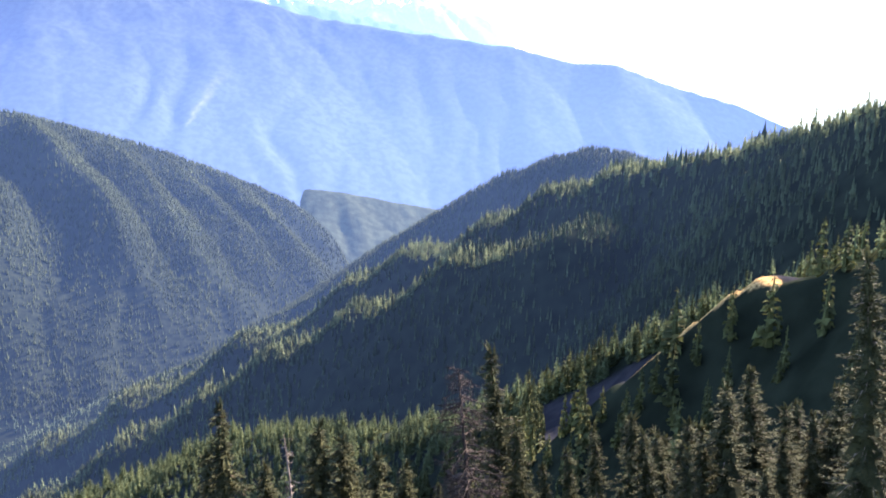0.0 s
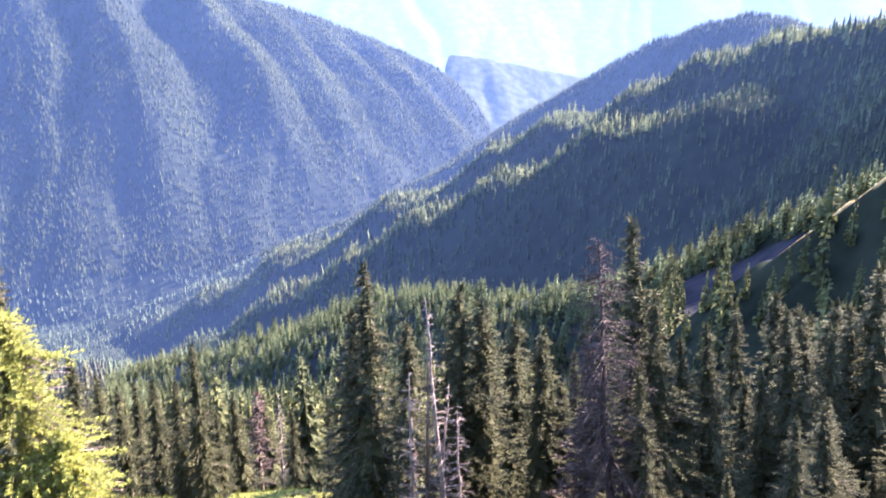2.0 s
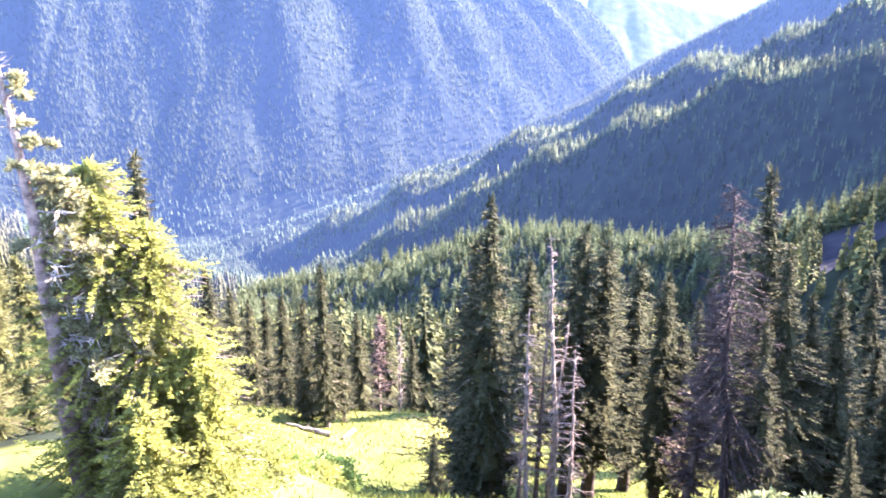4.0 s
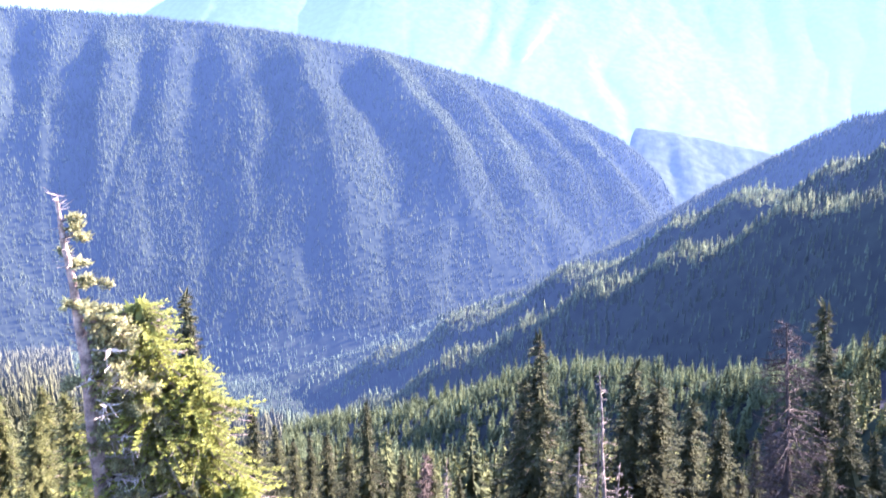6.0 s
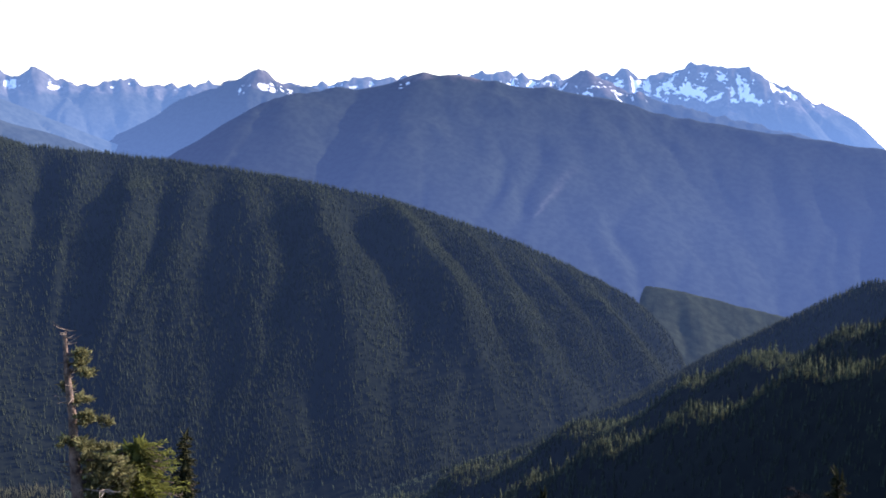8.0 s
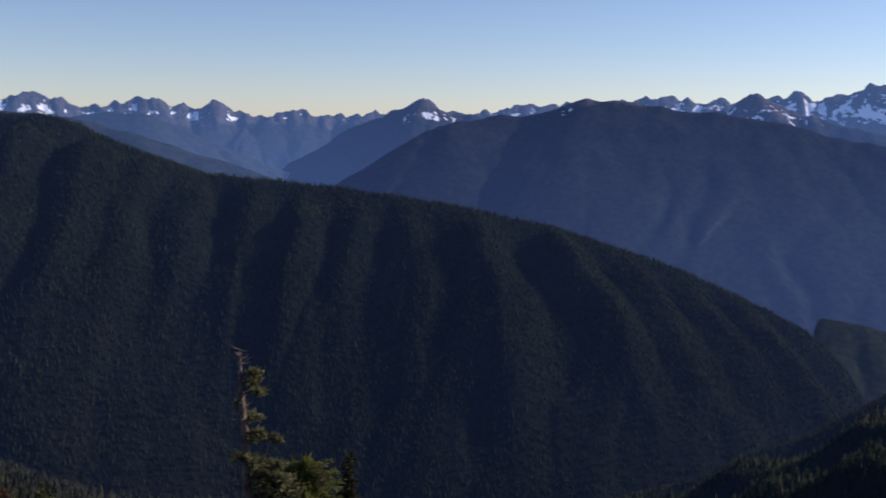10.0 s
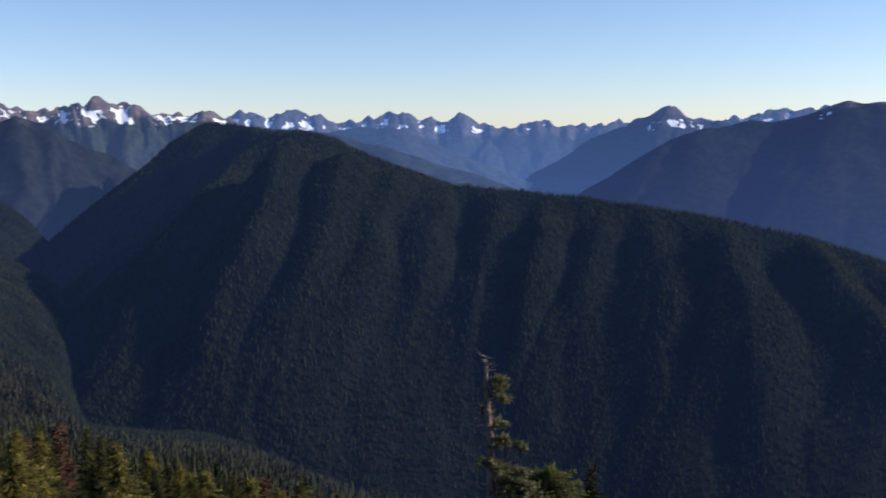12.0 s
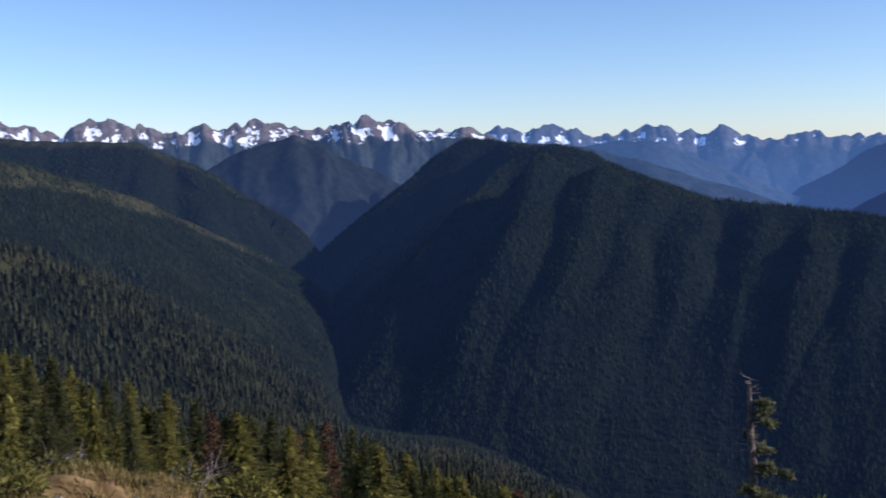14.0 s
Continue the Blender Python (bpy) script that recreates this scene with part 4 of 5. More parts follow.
def plant_models(x, y, z, tall, wide, models, rng):
    """Many trees in one mesh: each a turned and scaled copy of one of the models."""
    verts, faces, o = [], [], 0
    pick = rng.integers(0, len(models), len(x))
    for k, (mv, mq) in enumerate(models):
        i = np.flatnonzero(pick == k)
        a = rng.uniform(0, 2 * np.pi, len(i))
        c, s = np.cos(a)[:, None], np.sin(a)[:, None]
        w = (wide[i] * tall[i])[:, None]
        px = x[i][:, None] + w * (c * mv[:, 0] - s * mv[:, 1])
        py = y[i][:, None] + w * (s * mv[:, 0] + c * mv[:, 1])
        pz = z[i][:, None] + tall[i][:, None] * mv[:, 2]
        verts.append(np.stack([px, py, pz], -1).reshape(-1, 3))
        faces.append((mq[None] + (o + np.arange(len(i)) * len(mv))[:, None, None]).reshape(-1, 4))
        o += len(i) * len(mv)
    return np.concatenate(verts), np.concatenate(faces)


rng = np.random.default_rng(5)
fine_models = [spray_model(rng, 260) for _ in range(8)]
coarse_models = [spray_model(rng, 52) for _ in range(8)]
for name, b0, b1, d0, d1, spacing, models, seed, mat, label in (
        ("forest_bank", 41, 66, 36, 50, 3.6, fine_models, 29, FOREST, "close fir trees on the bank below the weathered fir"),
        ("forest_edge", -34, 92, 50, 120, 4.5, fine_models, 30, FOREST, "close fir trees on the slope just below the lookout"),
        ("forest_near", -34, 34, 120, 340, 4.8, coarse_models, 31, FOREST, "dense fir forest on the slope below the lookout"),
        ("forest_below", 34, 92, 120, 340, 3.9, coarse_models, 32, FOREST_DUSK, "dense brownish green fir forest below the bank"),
        ("forest_rise", -12, 30, 340, 610, 3.0, coarse_models, 38, FOREST_SUN_TINTED, "green conifer forest on the near spur, sunlight put into its colour"),
        ("forest_spur_crest", -24, 30, 400, 1100, 3.4, coarse_models, 42, FOREST_CREST_SUN_TINTED, "conifers along the crests of the shaded spurs, sunlight put into their lighter colour"),
        ("forest_crest", -30, 2, 200, 400, 2.6, coarse_models, 40, FOREST_SUN_TINTED, "conifers along the crest above the scree, sunlight put into their pale colour"),
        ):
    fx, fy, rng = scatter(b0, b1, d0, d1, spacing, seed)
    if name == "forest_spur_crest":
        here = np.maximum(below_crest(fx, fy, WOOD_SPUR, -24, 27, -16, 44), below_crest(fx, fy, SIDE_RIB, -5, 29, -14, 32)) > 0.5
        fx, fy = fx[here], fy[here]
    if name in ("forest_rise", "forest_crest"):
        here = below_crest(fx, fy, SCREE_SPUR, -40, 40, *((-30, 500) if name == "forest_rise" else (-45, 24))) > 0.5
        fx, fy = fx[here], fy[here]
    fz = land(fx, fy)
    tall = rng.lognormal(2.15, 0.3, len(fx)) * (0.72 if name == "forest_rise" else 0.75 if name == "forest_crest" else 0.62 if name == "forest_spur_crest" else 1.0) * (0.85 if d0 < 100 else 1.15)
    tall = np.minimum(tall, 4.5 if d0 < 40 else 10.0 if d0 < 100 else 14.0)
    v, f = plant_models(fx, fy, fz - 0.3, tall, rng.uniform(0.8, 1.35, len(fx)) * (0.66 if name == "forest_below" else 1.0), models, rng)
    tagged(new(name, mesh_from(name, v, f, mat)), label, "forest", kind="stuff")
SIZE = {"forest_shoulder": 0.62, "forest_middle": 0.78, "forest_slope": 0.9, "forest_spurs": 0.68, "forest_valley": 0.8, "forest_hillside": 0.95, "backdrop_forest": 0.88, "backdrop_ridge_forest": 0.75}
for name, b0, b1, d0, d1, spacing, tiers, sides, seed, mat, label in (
        ("forest_shoulder", -30, 30, 340, 610, 3.9, 4, 5, 39, FOREST_HAZED, "dark conifer forest on the shaded spur, blue haze painted into its emission"),
        ("forest_middle", -30, 30, 610, 780, 4.4, 3, 4, 32, FOREST_HAZED, "dark conifer forest on the spurs, blue haze painted into its emission"),
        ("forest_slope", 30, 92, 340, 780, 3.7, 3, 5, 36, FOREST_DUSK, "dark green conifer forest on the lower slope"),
        ("forest_spurs", -28, 20, 780, 1250, 4.6, 2, 4, 35, FOREST_HAZED, "conifer forest on the shaded spurs, blue haze painted into its emission"),
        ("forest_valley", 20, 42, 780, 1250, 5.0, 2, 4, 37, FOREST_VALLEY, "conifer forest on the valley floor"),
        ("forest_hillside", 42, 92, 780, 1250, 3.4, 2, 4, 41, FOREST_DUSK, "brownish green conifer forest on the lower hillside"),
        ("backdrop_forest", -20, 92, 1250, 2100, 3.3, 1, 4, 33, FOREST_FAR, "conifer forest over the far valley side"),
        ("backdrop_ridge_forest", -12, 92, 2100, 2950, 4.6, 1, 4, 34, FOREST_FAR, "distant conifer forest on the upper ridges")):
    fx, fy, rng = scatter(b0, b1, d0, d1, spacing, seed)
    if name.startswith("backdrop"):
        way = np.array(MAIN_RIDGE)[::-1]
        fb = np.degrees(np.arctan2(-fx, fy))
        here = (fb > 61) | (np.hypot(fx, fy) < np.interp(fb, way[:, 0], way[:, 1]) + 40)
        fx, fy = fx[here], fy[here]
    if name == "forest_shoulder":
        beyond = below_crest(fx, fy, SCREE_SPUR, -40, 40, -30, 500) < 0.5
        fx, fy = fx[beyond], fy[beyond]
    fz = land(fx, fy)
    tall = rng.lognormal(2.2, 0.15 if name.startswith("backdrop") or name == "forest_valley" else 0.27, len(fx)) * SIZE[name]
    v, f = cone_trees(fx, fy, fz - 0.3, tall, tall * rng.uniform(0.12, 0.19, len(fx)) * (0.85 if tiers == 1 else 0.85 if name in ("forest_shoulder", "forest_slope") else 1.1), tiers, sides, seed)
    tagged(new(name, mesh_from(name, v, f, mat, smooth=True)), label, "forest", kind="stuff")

# ---- firs round the meadow ----
GREEN_FIR = "tall narrow dark green fir beside the meadow"
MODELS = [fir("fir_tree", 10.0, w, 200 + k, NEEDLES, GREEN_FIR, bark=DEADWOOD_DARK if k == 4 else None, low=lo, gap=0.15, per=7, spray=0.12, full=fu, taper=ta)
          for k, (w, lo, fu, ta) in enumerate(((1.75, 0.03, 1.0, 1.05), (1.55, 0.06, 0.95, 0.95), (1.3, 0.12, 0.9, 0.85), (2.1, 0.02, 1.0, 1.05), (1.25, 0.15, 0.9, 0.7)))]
# bearing, distance, height, model
FIRS = [(31.9, 33, 6.4, 3), (29.4, 37, 5.2, 1), (27.2, 38, 6, 1), (25.8, 35, 5.8, 3), (24.6, 34, 7.6, 1), (23.4, 35, 4.6, 2), (22.2, 38, 5.2, 0), (18.6, 44, 5.2, 1), (16.2, 46, 5.6, 0),
        (13.2, 27, 11.2, 0), (14.4, 27.6, 9.6, 3), (17.0, 24, 2.5, 0), (7.6, 28, 10.5, 4), (5.8, 28.4, 10.1, 4), (4.0, 31, 9.8, 4), (2.2, 28, 9.3, 4), (0.7, 28.5, 7.4, 4), (0.1, 36, 8.7, 0), (-3.2, 27.5, 12.8, 0),
        (-4.9, 26.6, 9.9, 3), (-6.5, 27.4, 8.6, 0), (-8.0, 28, 9.2, 0), (-9.6, 36, 11.8, 1), (-11.9, 40, 13.6, 1), (-13.7, 33, 10.8, 2), (-11.6, 30, 8.2, 3), (-14.2, 23, 5, 3), (-15.8, 26, 6.2, 3),
        (-24.2, 27, 13, 1), (-22.3, 40, 11.5, 3), (-18.6, 45, 13.6, 1), (-15.9, 48, 13.6, 0), (-17.4, 38, 9.6, 2), (-20.6, 36, 10, 0), (-26, 36, 13, 0),
        (35.1, 19, 7.4, 2), (20.3, 49, 6.4, 0), (28.4, 44, 7, 0), (30.5, 42, 7, 3), (10.8, 40, 10.1, 1), (12.0, 46, 8.6, 0), (-1.8, 38, 9.6, 3)]
rng = np.random.default_rng(77)
for k, (b, d, tall, model) in enumerate(FIRS):
    tree = plant(MODELS[model], 10.0, b, d, tall, float(rng.uniform(0, 360)))
for _ in range(26):
    b, d = float(rng.uniform(-25, -4)), float(rng.uniform(23, 46))
    x, y, _ = bearing(b, d)
    tall = float(rng.uniform(3.0, 8.5))
    tree = plant(MODELS[int(rng.integers(0, 4))], 10.0, b, d, tall, float(rng.uniform(0, 360)))
for _ in range(22):
    b, d = float(rng.uniform(-26, -12)), float(rng.uniform(30, 56))
    top = (-18.5 if b < -17 else -20.8) - float(rng.uniform(0, 3.5))
    x, y, _ = bearing(b, d)
    tall = d * math.tan(radians(top)) - float(land(np.array([x]), np.array([y]))[0])
    if tall > 3:
        tree = plant(MODELS[int(rng.integers(0, 4))], 10.0, b, d, min(tall, 15.0), float(rng.uniform(0, 360)))
SLOPE_FIRS = [(79.1, 32, 4.0, 0), (82.3, 34, 5.4, 0), (81.1, 38, 7.2, 1), (75.2, 45, 9.0, 0), (73.6, 40, 7.0, 1), (83.6, 25, 3.0, 0), (77.2, 36, 5.8, 0), (71.5, 50, 9.5, 1), (69.6, 55, 9.6, 1), (84.8, 29, 4.4, 0),
              (76.3, 52, 10.4, 1), (80.2, 46, 9.5, 0), (82.9, 44, 9.4, 1), (78.4, 41, 7.4, 1), (72.4, 58, 10.5, 0), (67.6, 60, 7.0, 1), (74.4, 62, 11.5, 1), (79.6, 56, 11.5, 0), (70.6, 44, 6.6, 0), (44.5, 30, 5.4, 2), (43.0, 26, 3.6, 2), (46.4, 33, 6.0, 2), (42.6, 35, 6.5, 2), (45.4, 24, 3.0, 2), (48.5, 36, 6.0, 2), (44.0, 40, 7.0, 2), (47.6, 27, 3.6, 2)]
SLOPE_MODELS = [fir("fir_tree", 10.0, w, 220 + k, (NEEDLES_SLOPE_SUN_TINTED, NEEDLES_BANK)[k], ("bushy fir on the slope, sunlight put into its golden-green colour", "narrow dull green fir on the slope")[k], low=lo, gap=0.15, per=9, spray=0.14, full=fu, taper=ta) for k, (w, lo, fu, ta) in enumerate(((2.1, 0.03, 1.0, 0.9), (1.6, 0.06, 0.95, 0.9)))]
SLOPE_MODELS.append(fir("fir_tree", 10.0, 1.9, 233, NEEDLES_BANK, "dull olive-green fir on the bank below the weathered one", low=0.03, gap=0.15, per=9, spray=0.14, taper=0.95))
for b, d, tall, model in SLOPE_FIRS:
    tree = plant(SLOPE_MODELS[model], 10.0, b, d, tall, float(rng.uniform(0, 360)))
SLOPE_MODELS.append(fir("fir_tree", 10.0, 2.9, 231, NEEDLES_SLOPE_SUN_TINTED, "low bushy fir on the slope, sunlight put into its golden-green colour", low=0.02, gap=0.15, per=10, spray=0.15, taper=0.95, droop=0.25))
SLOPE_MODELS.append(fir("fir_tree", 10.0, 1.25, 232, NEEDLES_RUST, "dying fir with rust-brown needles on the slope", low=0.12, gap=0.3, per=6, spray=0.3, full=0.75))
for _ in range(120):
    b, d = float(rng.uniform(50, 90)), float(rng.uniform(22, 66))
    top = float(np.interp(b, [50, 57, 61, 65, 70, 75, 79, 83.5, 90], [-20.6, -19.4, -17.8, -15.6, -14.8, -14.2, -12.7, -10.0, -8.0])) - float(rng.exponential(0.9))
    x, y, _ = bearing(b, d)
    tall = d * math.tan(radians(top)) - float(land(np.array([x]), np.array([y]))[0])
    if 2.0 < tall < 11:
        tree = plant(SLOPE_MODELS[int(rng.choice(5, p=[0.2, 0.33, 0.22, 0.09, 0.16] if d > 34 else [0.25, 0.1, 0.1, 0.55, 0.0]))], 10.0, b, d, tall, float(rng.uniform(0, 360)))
for k, model in enumerate(SLOPE_MODELS):
    stand(model, (87, 90, 97, 94, 92)[k], (33, 42, 45, 36, 50)[k], 0.6)
for k, model in enumerate(MODELS):
    stand(model, (-29, -31, 88, 96, -33)[k], (40, 52, 40, 36, 46)[k], 0.9)

# dead and dying trees among them
stand(snag("dead_fir", 11.2, 1.75, 301, DEADWOOD_DARK, "large dead fir with drooping bare brown boughs", limbs=290, twigs=16, low=0.16, limb_droop=0.75, girth=0.17, lean=(-0.1, 0.0)), -3.9, 25)
stand(fir("brown_fir", 8.6, 1.15, 312, NEEDLES_DEAD, "dead fir with sparse brown needles behind the large one", low=0.12, full=0.6, gap=0.22), -1.0, 26)
stand(snag("bleached_snag", 10.1, 0.62, 302, DEADWOOD, "bleached leaning dead trunk with short bare limbs", limbs=110, twigs=5, girth=0.12, lean=(-0.07, 0.0), low=0.1), 8.0, 25.6)
stand(snag("bleached_snag", 7.5, 0.62, 303, DEADWOOD, "bleached dead trunk beside the other snags", limbs=110, twigs=5, girth=0.085, lean=(-0.02, 0.02), low=0.08), 10.2, 25)
stand(snag("bleached_snag", 6.4, 0.62, 304, DEADWOOD, "short bleached dead trunk among the firs", limbs=110, twigs=5, girth=0.085, lean=(-0.04, 0.0), low=0.1), 7.0, 24.8)
stand(snag("dead_sapling", 8.8, 0.55, 305, DEADWOOD_BROWN, "thin brown dead fir beside the bleached snags", limbs=130, twigs=6, low=0.1), 9.6, 27)
stand(snag("bleached_snag", 7.4, 0.62, 313, DEADWOOD, "slim bleached dead trunk among the other snags", limbs=110, twigs=5, girth=0.085, lean=(0.03, 0.01), low=0.1), 8.7, 26.6)
stand(snag("bleached_snag", 5.0, 0.62, 314, DEADWOOD_BROWN, "short dead trunk with brown bare limbs", limbs=110, twigs=5, girth=0.085, lean=(0.05, 0.0), low=0.1), 10.9, 25.6)
stand(snag("bleached_snag", 6.3, 0.62, 306, DEADWOOD, "bare grey trunk behind the meadow", limbs=110, twigs=5, girth=0.085), 19.5, 45)
stand(fir("brown_fir", 6.3, 0.9, 307, NEEDLES_DEAD, "dying fir with rust-brown needles behind the meadow", low=0.15, full=0.7), 20.9, 45)
for b, d, tall, s in ((67.2, 70, 12.0, 308), (78.6, 60, 10.0, 309), (73.0, 75, 11.0, 310), (-13.0, 42, 9.0, 311)):
    stand(fir("brown_fir", tall, tall * 0.1, s, NEEDLES_DEAD, "dying fir with rust-brown needles on the slope", low=0.15, full=0.7, gap=0.3, spray=0.35), b, d)

pole = snag("dead_sapling", 8.0, 0.45, 320, DEADWOOD_BROWN, "thin grey dead fir standing among the slope firs", limbs=40, twigs=3)
stand(pole, 70.2, 52)
for b, d, tall in ((72.9, 48, 7.5), (68.2, 56, 8.5), (66.4, 60, 8.0), (75.8, 44, 7.0), (77.4, 50, 9.0), (64.4, 62, 7.5), (80.8, 42, 8.0)):
    plant(pole, 8.0, b, d, tall, 53 * b)

# the weathered tree and the bright fir next to the lookout
rng = np.random.default_rng(410)
old = new("weathered_fir")
path = trunk_path(8.45, rng, 0.012)
path[:, 0] -= 0.012 * path[:, 2] + 0.05 * np.sin(path[:, 2] * 0.8)
part("trunk", stems([path - np.array([0, 0, 0.4])], [0.024 + 0.17 * (1 - np.linspace(0, 1, len(path))) ** 0.8], 10), TAN_BARK, old, "pale peeling trunk", smooth=True)
at, way, length, width, limbs, limb_r = [], [], [], [], [], []
z = 7.7
while z > 0.6:
    ctr = np.array([np.interp(z, path[:, 2], path[:, k]) for k in range(3)])
    for _ in range(1 if z > 6.6 else 2 if z > 5.2 else 4):
        lee = rng.uniform() < 0.82
        a = 0.72 + rng.normal(0, 0.55) if lee else rng.uniform(0, 6.28)
        r = (0.08 + 0.28 * (8.2 - z)) * rng.uniform(0.55, 1.1) if lee else rng.uniform(0.08, 0.24)
        r = min(r, 1.6)
        out = np.array([math.cos(a), math.sin(a), 0])
        lat = np.array([-out[1], out[0], 0])
        s = np.linspace(0, 1, 6)
        arm = ctr + out * (r * s)[:, None] + np.array([0, 0, 1.0]) * (r * (0.3 * s - 0.32 * s ** 2) + 0.02 * rng.normal(0, 1, 6) * s)[:, None] + lat * (0.08 * r * np.sin(s * rng.uniform(2, 5)))[:, None]
        limbs.append(arm)
        limb_r.append(np.linspace(0.016 + 0.012 * r, 0.005, 6))
        for q in rng.uniform(0.1, 1.0, int(6 + 15 * r)):
            root = np.array([np.interp(q, s, arm[:, k]) for k in range(3)])
            twig = unit(out * 0.7 + lat * rng.normal(0, 0.8) + np.array([0, 0, rng.uniform(-0.15, 0.4)]))
            ln = rng.uniform(0.1, 0.3) * (0.5 if z > 6 else 1)
            limbs.append([root, root + twig * ln * 0.5, root + twig * ln])
            limb_r.append([0.006, 0.005, 0.003])
            n = 26
            f = rng.uniform(0.15, 1.05, (n, 1))
            at.append(root + twig * ln * f + rng.normal(0, 0.018, (n, 3)))
            way.append(twig * 0.7 + rng.normal(0, 0.55, (n, 3)) + np.array([0, 0, 0.25]))
            length.append(rng.uniform(0.06, 0.12, n))
            width.append(rng.uniform(0.011, 0.021, n))
    z -= rng.uniform(0.1, 0.26)
part("crown", blades(np.concatenate(at), np.concatenate(way), np.concatenate(length), np.concatenate(width), rng), NEEDLES_OLIVE, old)
tagged(part("bough_wood", stems(limbs, limb_r, 4), DEADWOOD_BROWN, old), kind="stuff")
dead, dead_r = [], []
for _ in range(170):
    z = 8.1 - 7.2 * rng.uniform() ** 1.4
    ctr = np.array([np.interp(z, path[:, 2], path[:, k]) for k in range(3)])
    a = rng.uniform(0, 6.28)
    r = rng.uniform(0.12, 0.42) * (1.5 - z / 8.4)
    out = np.array([math.cos(a), math.sin(a), rng.uniform(-0.25, 0.5)])
    dead.append([ctr, ctr + out * r * 0.5, ctr + out * r + np.array([0, 0, 0.12 * r])])
    dead_r.append([0.011, 0.007, 0.002])
for pts, rad in zip(dead, dead_r):
    part("bare_limb", stems([pts], [rad], 4), DEADWOOD, old)
for _ in range(46):
    z = rng.uniform(1.4, 6.0)
    ctr = np.array([np.interp(z, path[:, 2], path[:, k]) for k in range(3)])
    a, r = rng.normal(0.25, 0.45), rng.uniform(0.35, 0.8) * min(1.5, 0.3 + 0.27 * (7.6 - z))
    out, lat = np.array([math.cos(a), math.sin(a), 0.0]), np.array([-math.sin(a), math.cos(a), 0.0])
    s = np.linspace(0, 1, 7)
    sag = rng.uniform(-0.5, 0.15)
    arm = ctr + out * (r * s)[:, None] + np.array([0, 0, r]) * (sag * s + (0.2 - 0.6 * sag) * s ** 3)[:, None] + lat * (0.1 * r * np.sin(s * rng.uniform(2, 6)))[:, None]
    wood, wood_r = [arm], [np.linspace(0.019, 0.006, 7)]
    for q in rng.uniform(0.2, 1.0, int(8 + 9 * r)):
        root = np.array([np.interp(q, s, arm[:, k]) for k in range(3)])
        twig = unit(out * 0.6 + lat * rng.normal(0, 0.7) + np.array([0, 0, rng.normal(0, 0.45)])) * rng.uniform(0.1, 0.34)
        wood.append([root, root + twig * 0.55 + rng.normal(0, 0.015, 3), root + twig])
        wood_r.append([0.008, 0.006, 0.003])
    part("bare_limb", stems(wood, wood_r, 4), BLEACHED_WOOD, old)
tagged(old, "weathered fir with a bare pale trunk and a thin wind-shorn crown", "tree")
stand(old, 41.0, 15)
# These firs carry their sunlight in the needle colour.
BRIGHT = "broad yellow-green fir beside the weathered one, sunlight put into its colour"
stand(fir("bright_fir", 6.7, 1.6, 411, NEEDLES_SUN_TINTED, BRIGHT, low=0.02, gap=0.085, per=14, spray=0.085, taper=0.42, wood=0.8, droop=0.25), 37.9, 15.4)
stand(fir("bright_fir", 5.9, 1.5, 413, NEEDLES_SUN_TINTED, BRIGHT, low=0.02, gap=0.095, per=12, spray=0.085, taper=0.5, wood=0.7, droop=0.25), 35.2, 15.0)
stand(fir("bright_fir", 3.9, 1.3, 412, NEEDLES_SUN_TINTED, "low yellow-green fir at the foot of the taller ones, sunlight put into its colour", low=0.02, gap=0.1, per=11, spray=0.105, taper=0.55, droop=0.25), 33.0, 14.4)
stand(fir("bright_fir", 2.8, 0.95, 414, NEEDLES_SUN_TINTED, "low yellow-green fir at the foot of the taller ones, sunlight put into its colour", low=0.02, gap=0.1, per=11, spray=0.105, taper=0.55, droop=0.25), 37.0, 13.4)


# ---- meadow, shrubs and fallen wood ----
def shrub(name, wide, tall, seed, leaves, label):
    rng = np.random.default_rng(seed)
    ob = new(name)
    n = int(900 * wide)
    u = unit(rng.normal(0, 1, (n, 3)))
    u[:, 2] = np.abs(u[:, 2])
    at = u * np.array([wide, wide, tall]) * rng.uniform(0.35, 1.0, (n, 1)) ** 0.6 * (1 + 0.25 * np.sin(u[:, :1] * 7 + seed) * np.cos(u[:, 1:2] * 6))
    part("foliage", blades(at, u + rng.normal(0, 0.6, (n, 3)), rng.uniform(0.1, 0.24, n), rng.uniform(0.03, 0.06, n), rng), leaves, ob)
    arms = [[np.zeros(3) - np.array([0, 0, 0.1]), p * 0.5 + np.array([0, 0, 0.1 * tall]), p] for p in at[:24]]
    tagged(part("stem_wood", stems(arms, [[0.02, 0.012, 0.004]] * len(arms), 4), BARK, ob), kind="stuff")
    return tagged(ob, label, "shrub", "shrubs round the meadow")


shrub_models = [shrub("shrub", 1.0, 0.7, 501, SHRUB, "low bright yellow-green shrub on the slope"), shrub("shrub", 0.8, 0.5, 502, NEEDLES_SUN_TINTED, "low bright yellow-green shrub on the slope"), shrub("shrub", 0.9, 0.6, 503, NEEDLES_SLOPE_SUN_TINTED, "low golden-green shrub on the earth bank")]
spots = [(31, 16), (29, 17.5), (27.5, 19), (32.5, 18), (30.2, 20), (25.8, 21), (33.5, 20.5), (28.6, 22), (24.5, 23.5), (30.8, 24), (-8, 17.5), (-11, 18), (-14, 17.6), (-16.5, 18), (-19, 18.5), (84.5, 21), (74.5, 27), (72.8, 30), (86, 22)]
rng = np.random.default_rng(78)
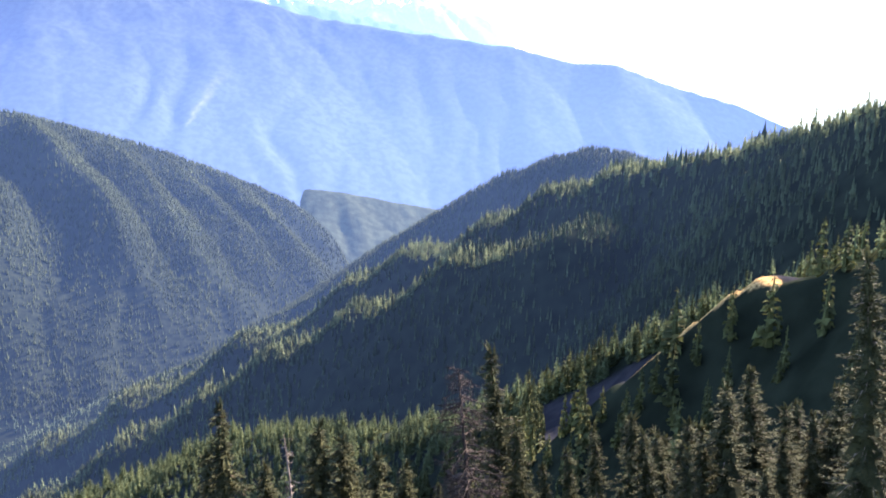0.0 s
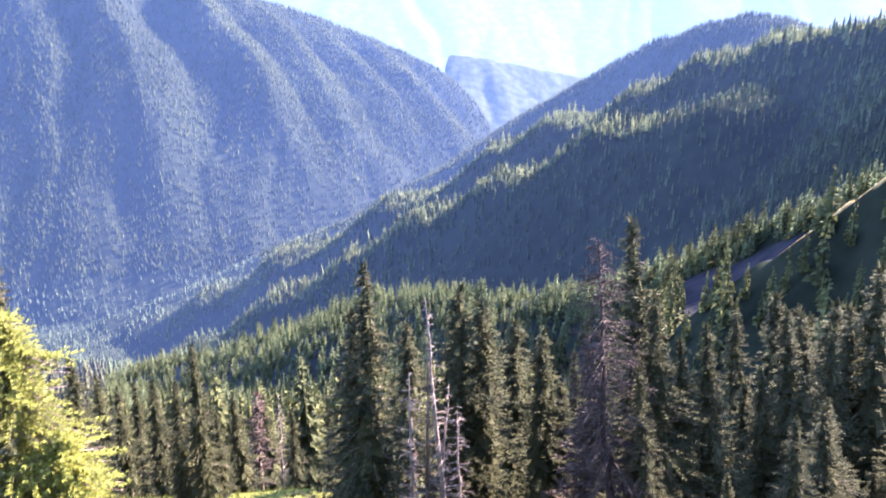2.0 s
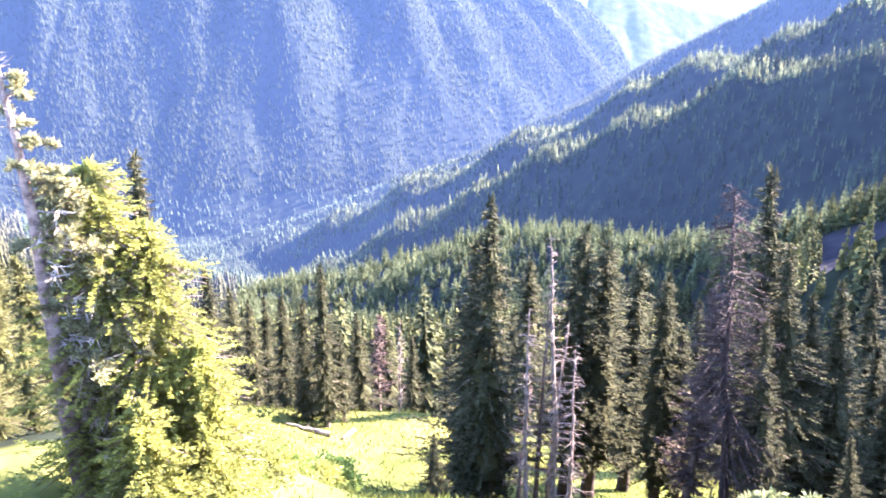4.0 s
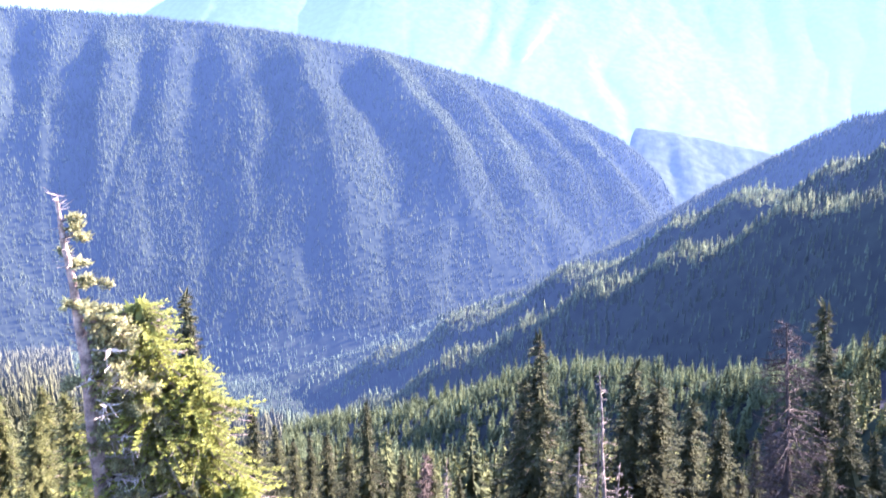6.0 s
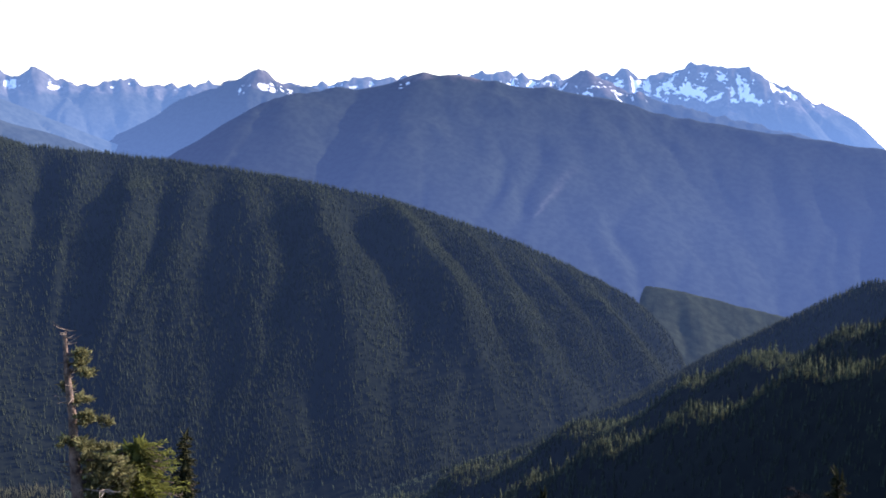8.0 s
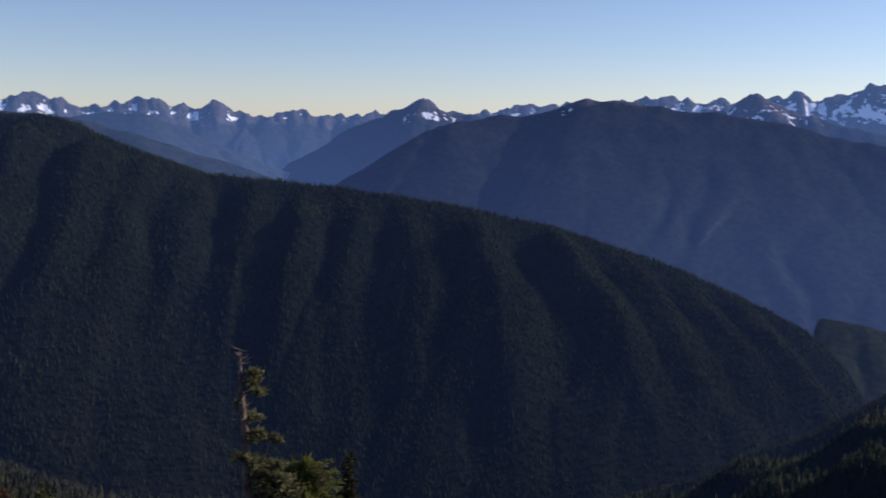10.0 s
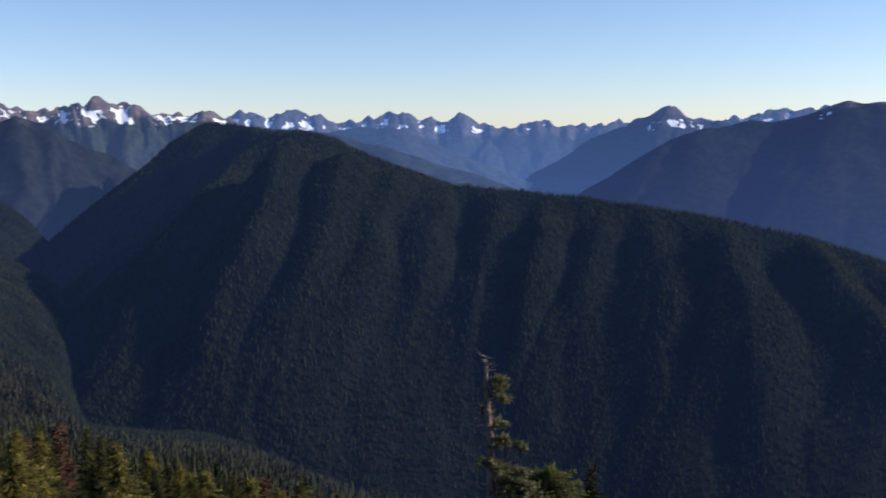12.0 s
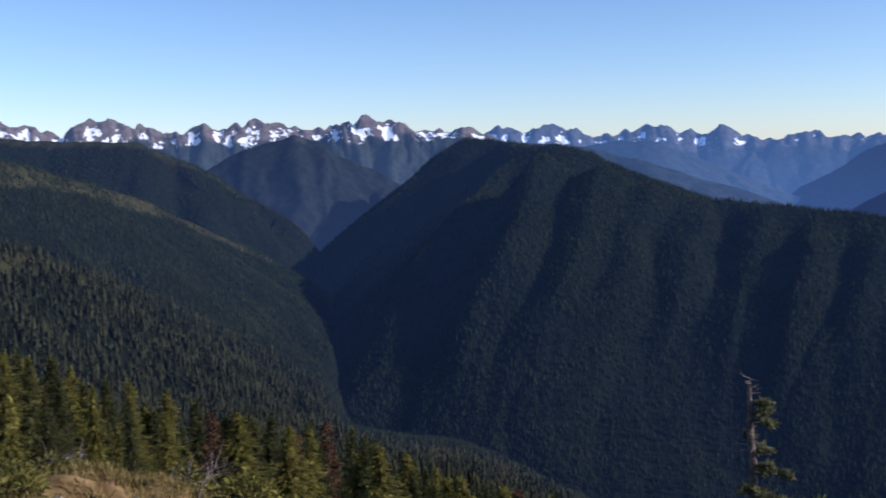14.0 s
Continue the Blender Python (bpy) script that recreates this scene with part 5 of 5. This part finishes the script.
for k, (b, d) in enumerate(spots):
    x, y, _ = bearing(b, d)
    z = float(land(np.array([x]), np.array([y]))[0])
    s = float(rng.uniform(0.5, 1.0)) * (0.5 if b < 0 else 1)
    ob = shrub_models[k] if k < 2 else copy_thing(shrub_models[2 if b > 60 else k % 2], Matrix())
    ob.matrix_basis = pose(x, y, z - 0.05, 0, 0, float(rng.uniform(0, 360))) @ Matrix.Scale(s, 4)

stand(shrub_models[2], 88, 20, 0.8)
for b, d, s in ((73.4, 17.2, 0.8), (71.2, 20.5, 0.9), (84.2, 16.8, 1.0), (81.6, 20.2, 0.8), (69.0, 24.5, 0.9), (74.9, 24.2, 0.8), (78.2, 23.4, 0.9)):
    x, y, _ = bearing(b, d)
    copy_thing(shrub_models[2], pose(x, y, float(land(np.array([x]), np.array([y]))[0]) - 0.05, 0, 0, 37 * b) @ Matrix.Scale(s, 4))
pale = shrub("shrub", 0.3, 0.4, 504, PALE_LEAF, "pale whitish leafy plant at the meadow's edge")
stand(pale, -6.6, 17.6)
for b, d, s in ((-5.4, 17.9, 0.8), (-9.2, 17.8, 0.9)):
    x, y, _ = bearing(b, d)
    copy_thing(pale, pose(x, y, float(land(np.array([x]), np.array([y]))[0]) - 0.05, 0, 0, 61 * b) @ Matrix.Scale(s, 4))
rng = np.random.default_rng(79)
n = 26000
d = np.sqrt(rng.uniform(13 ** 2, 42 ** 2, n))
b = np.radians(rng.uniform(-26, 42, n))
x, y = -d * np.sin(b), d * np.cos(b)
keep = meadow_at(x, y) > rng.uniform(0.15, 0.8, n)
x, y = x[keep], y[keep]
at = np.stack([x, y, land(x, y) - 0.02], 1)
up = rng.normal(0, 0.35, at.shape) + np.array([0, 0, 1.0])
tagged(new("meadow_grass", mesh_from("meadow_grass", *blades(at, up, rng.uniform(0.12, 0.32, len(x)), rng.uniform(0.012, 0.03, len(x)), rng), GRASS)), "dry yellow-green meadow grass in the sun", "grass", kind="stuff")

for k, (b, d, turn, ln) in enumerate(((23.2, 32.8, 100, 1.6), (26.0, 32.5, 20, 1.8), (19.8, 40, 80, 2.4), (-4.0, 23.6, 15, 2.4))):
    rng = np.random.default_rng(600 + k)
    log = new("fallen_log")
    s = np.linspace(-ln / 2, ln / 2, 9)
    line = np.stack([s, 0.05 * np.sin(s * 1.7), 0.1 + 0.02 * rng.normal(0, 1, 9)], 1)
    part("stem", stems([line], [np.linspace(0.12, 0.05, 9)], 8), DEADWOOD, log, smooth=True)
    stubs = [[line[i], line[i] + unit(rng.normal(0, 1, 3) + np.array([0, 0, 1.0])) * 0.3] for i in (2, 4, 5, 7)]
    for stub in stubs:
        part("limb_stub", stems([stub], [[0.025, 0.008]], 4), DEADWOOD, log)
    x, y, _ = bearing(b, d)
    e = 0.5
    q = np.array([x - e, x + e, x, x]), np.array([y, y, y - e, y + e])
    h = land(*q)
    n = Vector((h[0] - h[1], h[2] - h[3], 2 * e)).normalized()
    tilt = n.to_track_quat("Z", "Y").to_matrix().to_4x4()
    log.matrix_basis = Matrix.Translation((x, y, float(h.mean()))) @ tilt @ pose(0, 0, 0, 0, 0, turn)
    tagged(log, "bleached fallen log on the meadow", "log", "fallen logs")

for k, (b, d, turn, ln) in enumerate(((73.8, 19.5, 140, 1.1), (75.4, 20.5, 60, 1.3), (76.6, 23.0, 20, 0.9), (82.6, 20.0, 100, 0.9))):
    rng = np.random.default_rng(640 + k)
    ob = new("fallen_branch")
    s = np.linspace(0, 1, 8)
    line = np.stack([ln * s, 0.12 * np.sin(s * 4), 0.08 + 0.25 * ln * np.sin(s * 2.2)], 1)
    part("stem", stems([line], [np.linspace(0.026, 0.008, 8)], 6), DEADWOOD, ob, smooth=True)
    for i in range(14):
        q = line[int(rng.integers(1, 8))]
        w = unit(rng.normal(0, 0.6, 3) + np.array([0.5, 0, 0.5]))
        g = rng.uniform(0.25, 0.7)
        part("twig", stems([[q, q + w * g * 0.5, q + w * g + rng.normal(0, 0.06, 3)]], [[0.016, 0.01, 0.004]], 4), DEADWOOD, ob)
    x, y, _ = bearing(b, d)
    ob.matrix_basis = pose(x, y, float(land(np.array([x]), np.array([y]))[0]) - 0.12, 0, 0, turn)
    tagged(ob, "pale dead branches lying in the sun on the bank", "branch", "fallen branches")

rng = np.random.default_rng(81)
n = 7000
b, d = np.radians(rng.uniform(70, 90, n)), rng.uniform(12, 27, n)
x, y = -d * np.sin(b), d * np.cos(b)
keep = fractal(x, y, 1.6, 3, 61) > 0.38 * earth_at(x, y) + rng.normal(0, 0.25, n)
x, y = x[keep], y[keep]
x, y = np.repeat(x, 9) + rng.normal(0, 0.1, 9 * len(x)), np.repeat(y, 9) + rng.normal(0, 0.1, 9 * len(y))
at = np.stack([x, y, land(x, y) - 0.02], 1)
tagged(new("bank_grass", mesh_from("bank_grass", *blades(at, rng.normal(0, 0.5, at.shape) + np.array([0, 0, 1.0]), rng.uniform(0.1, 0.3, len(x)), rng.uniform(0.008, 0.018, len(x)), rng), STRAW)), "dry straw-coloured grass tufts on the sunny earth bank", "grass", kind="stuff")


def rock(seed, wide):
    """A rough angular stone."""
    rng = np.random.default_rng(seed)
    bm = bmesh.new()
    bmesh.ops.create_icosphere(bm, subdivisions=2, radius=wide)
    axis = [Vector(unit(rng.normal(0, 1, 3))) for _ in range(7)]
    cuts = rng.uniform(0.55, 0.9, 7) * wide
    for v in bm.verts:
        for a, c in zip(axis, cuts):
            over = v.co.dot(a) - c
            if over > 0:
                v.co -= a * over
        v.co.z *= 0.7
    me = bpy.data.meshes.new("stone")
    bm.to_mesh(me)
    bm.free()
    me.materials.append(STONE)
    return me


stones = [rock(900 + k, 0.12) for k in range(4)]
for k in range(22):
    rng = np.random.default_rng(930 + k)
    b, d = float(rng.uniform(73, 84)), float(rng.uniform(14, 21))
    x, y, _ = bearing(b, d)
    ob = new("stone", stones[k % 4])
    ob.matrix_basis = pose(x, y, float(land(np.array([x]), np.array([y]))[0]) + 0.02, 0, 0, float(rng.uniform(0, 360))) @ Matrix.Scale(float(rng.uniform(0.4, 1.3)), 4)
    tagged(ob, "small pale angular stone on the earth bank", "stone", "stones on the bank")
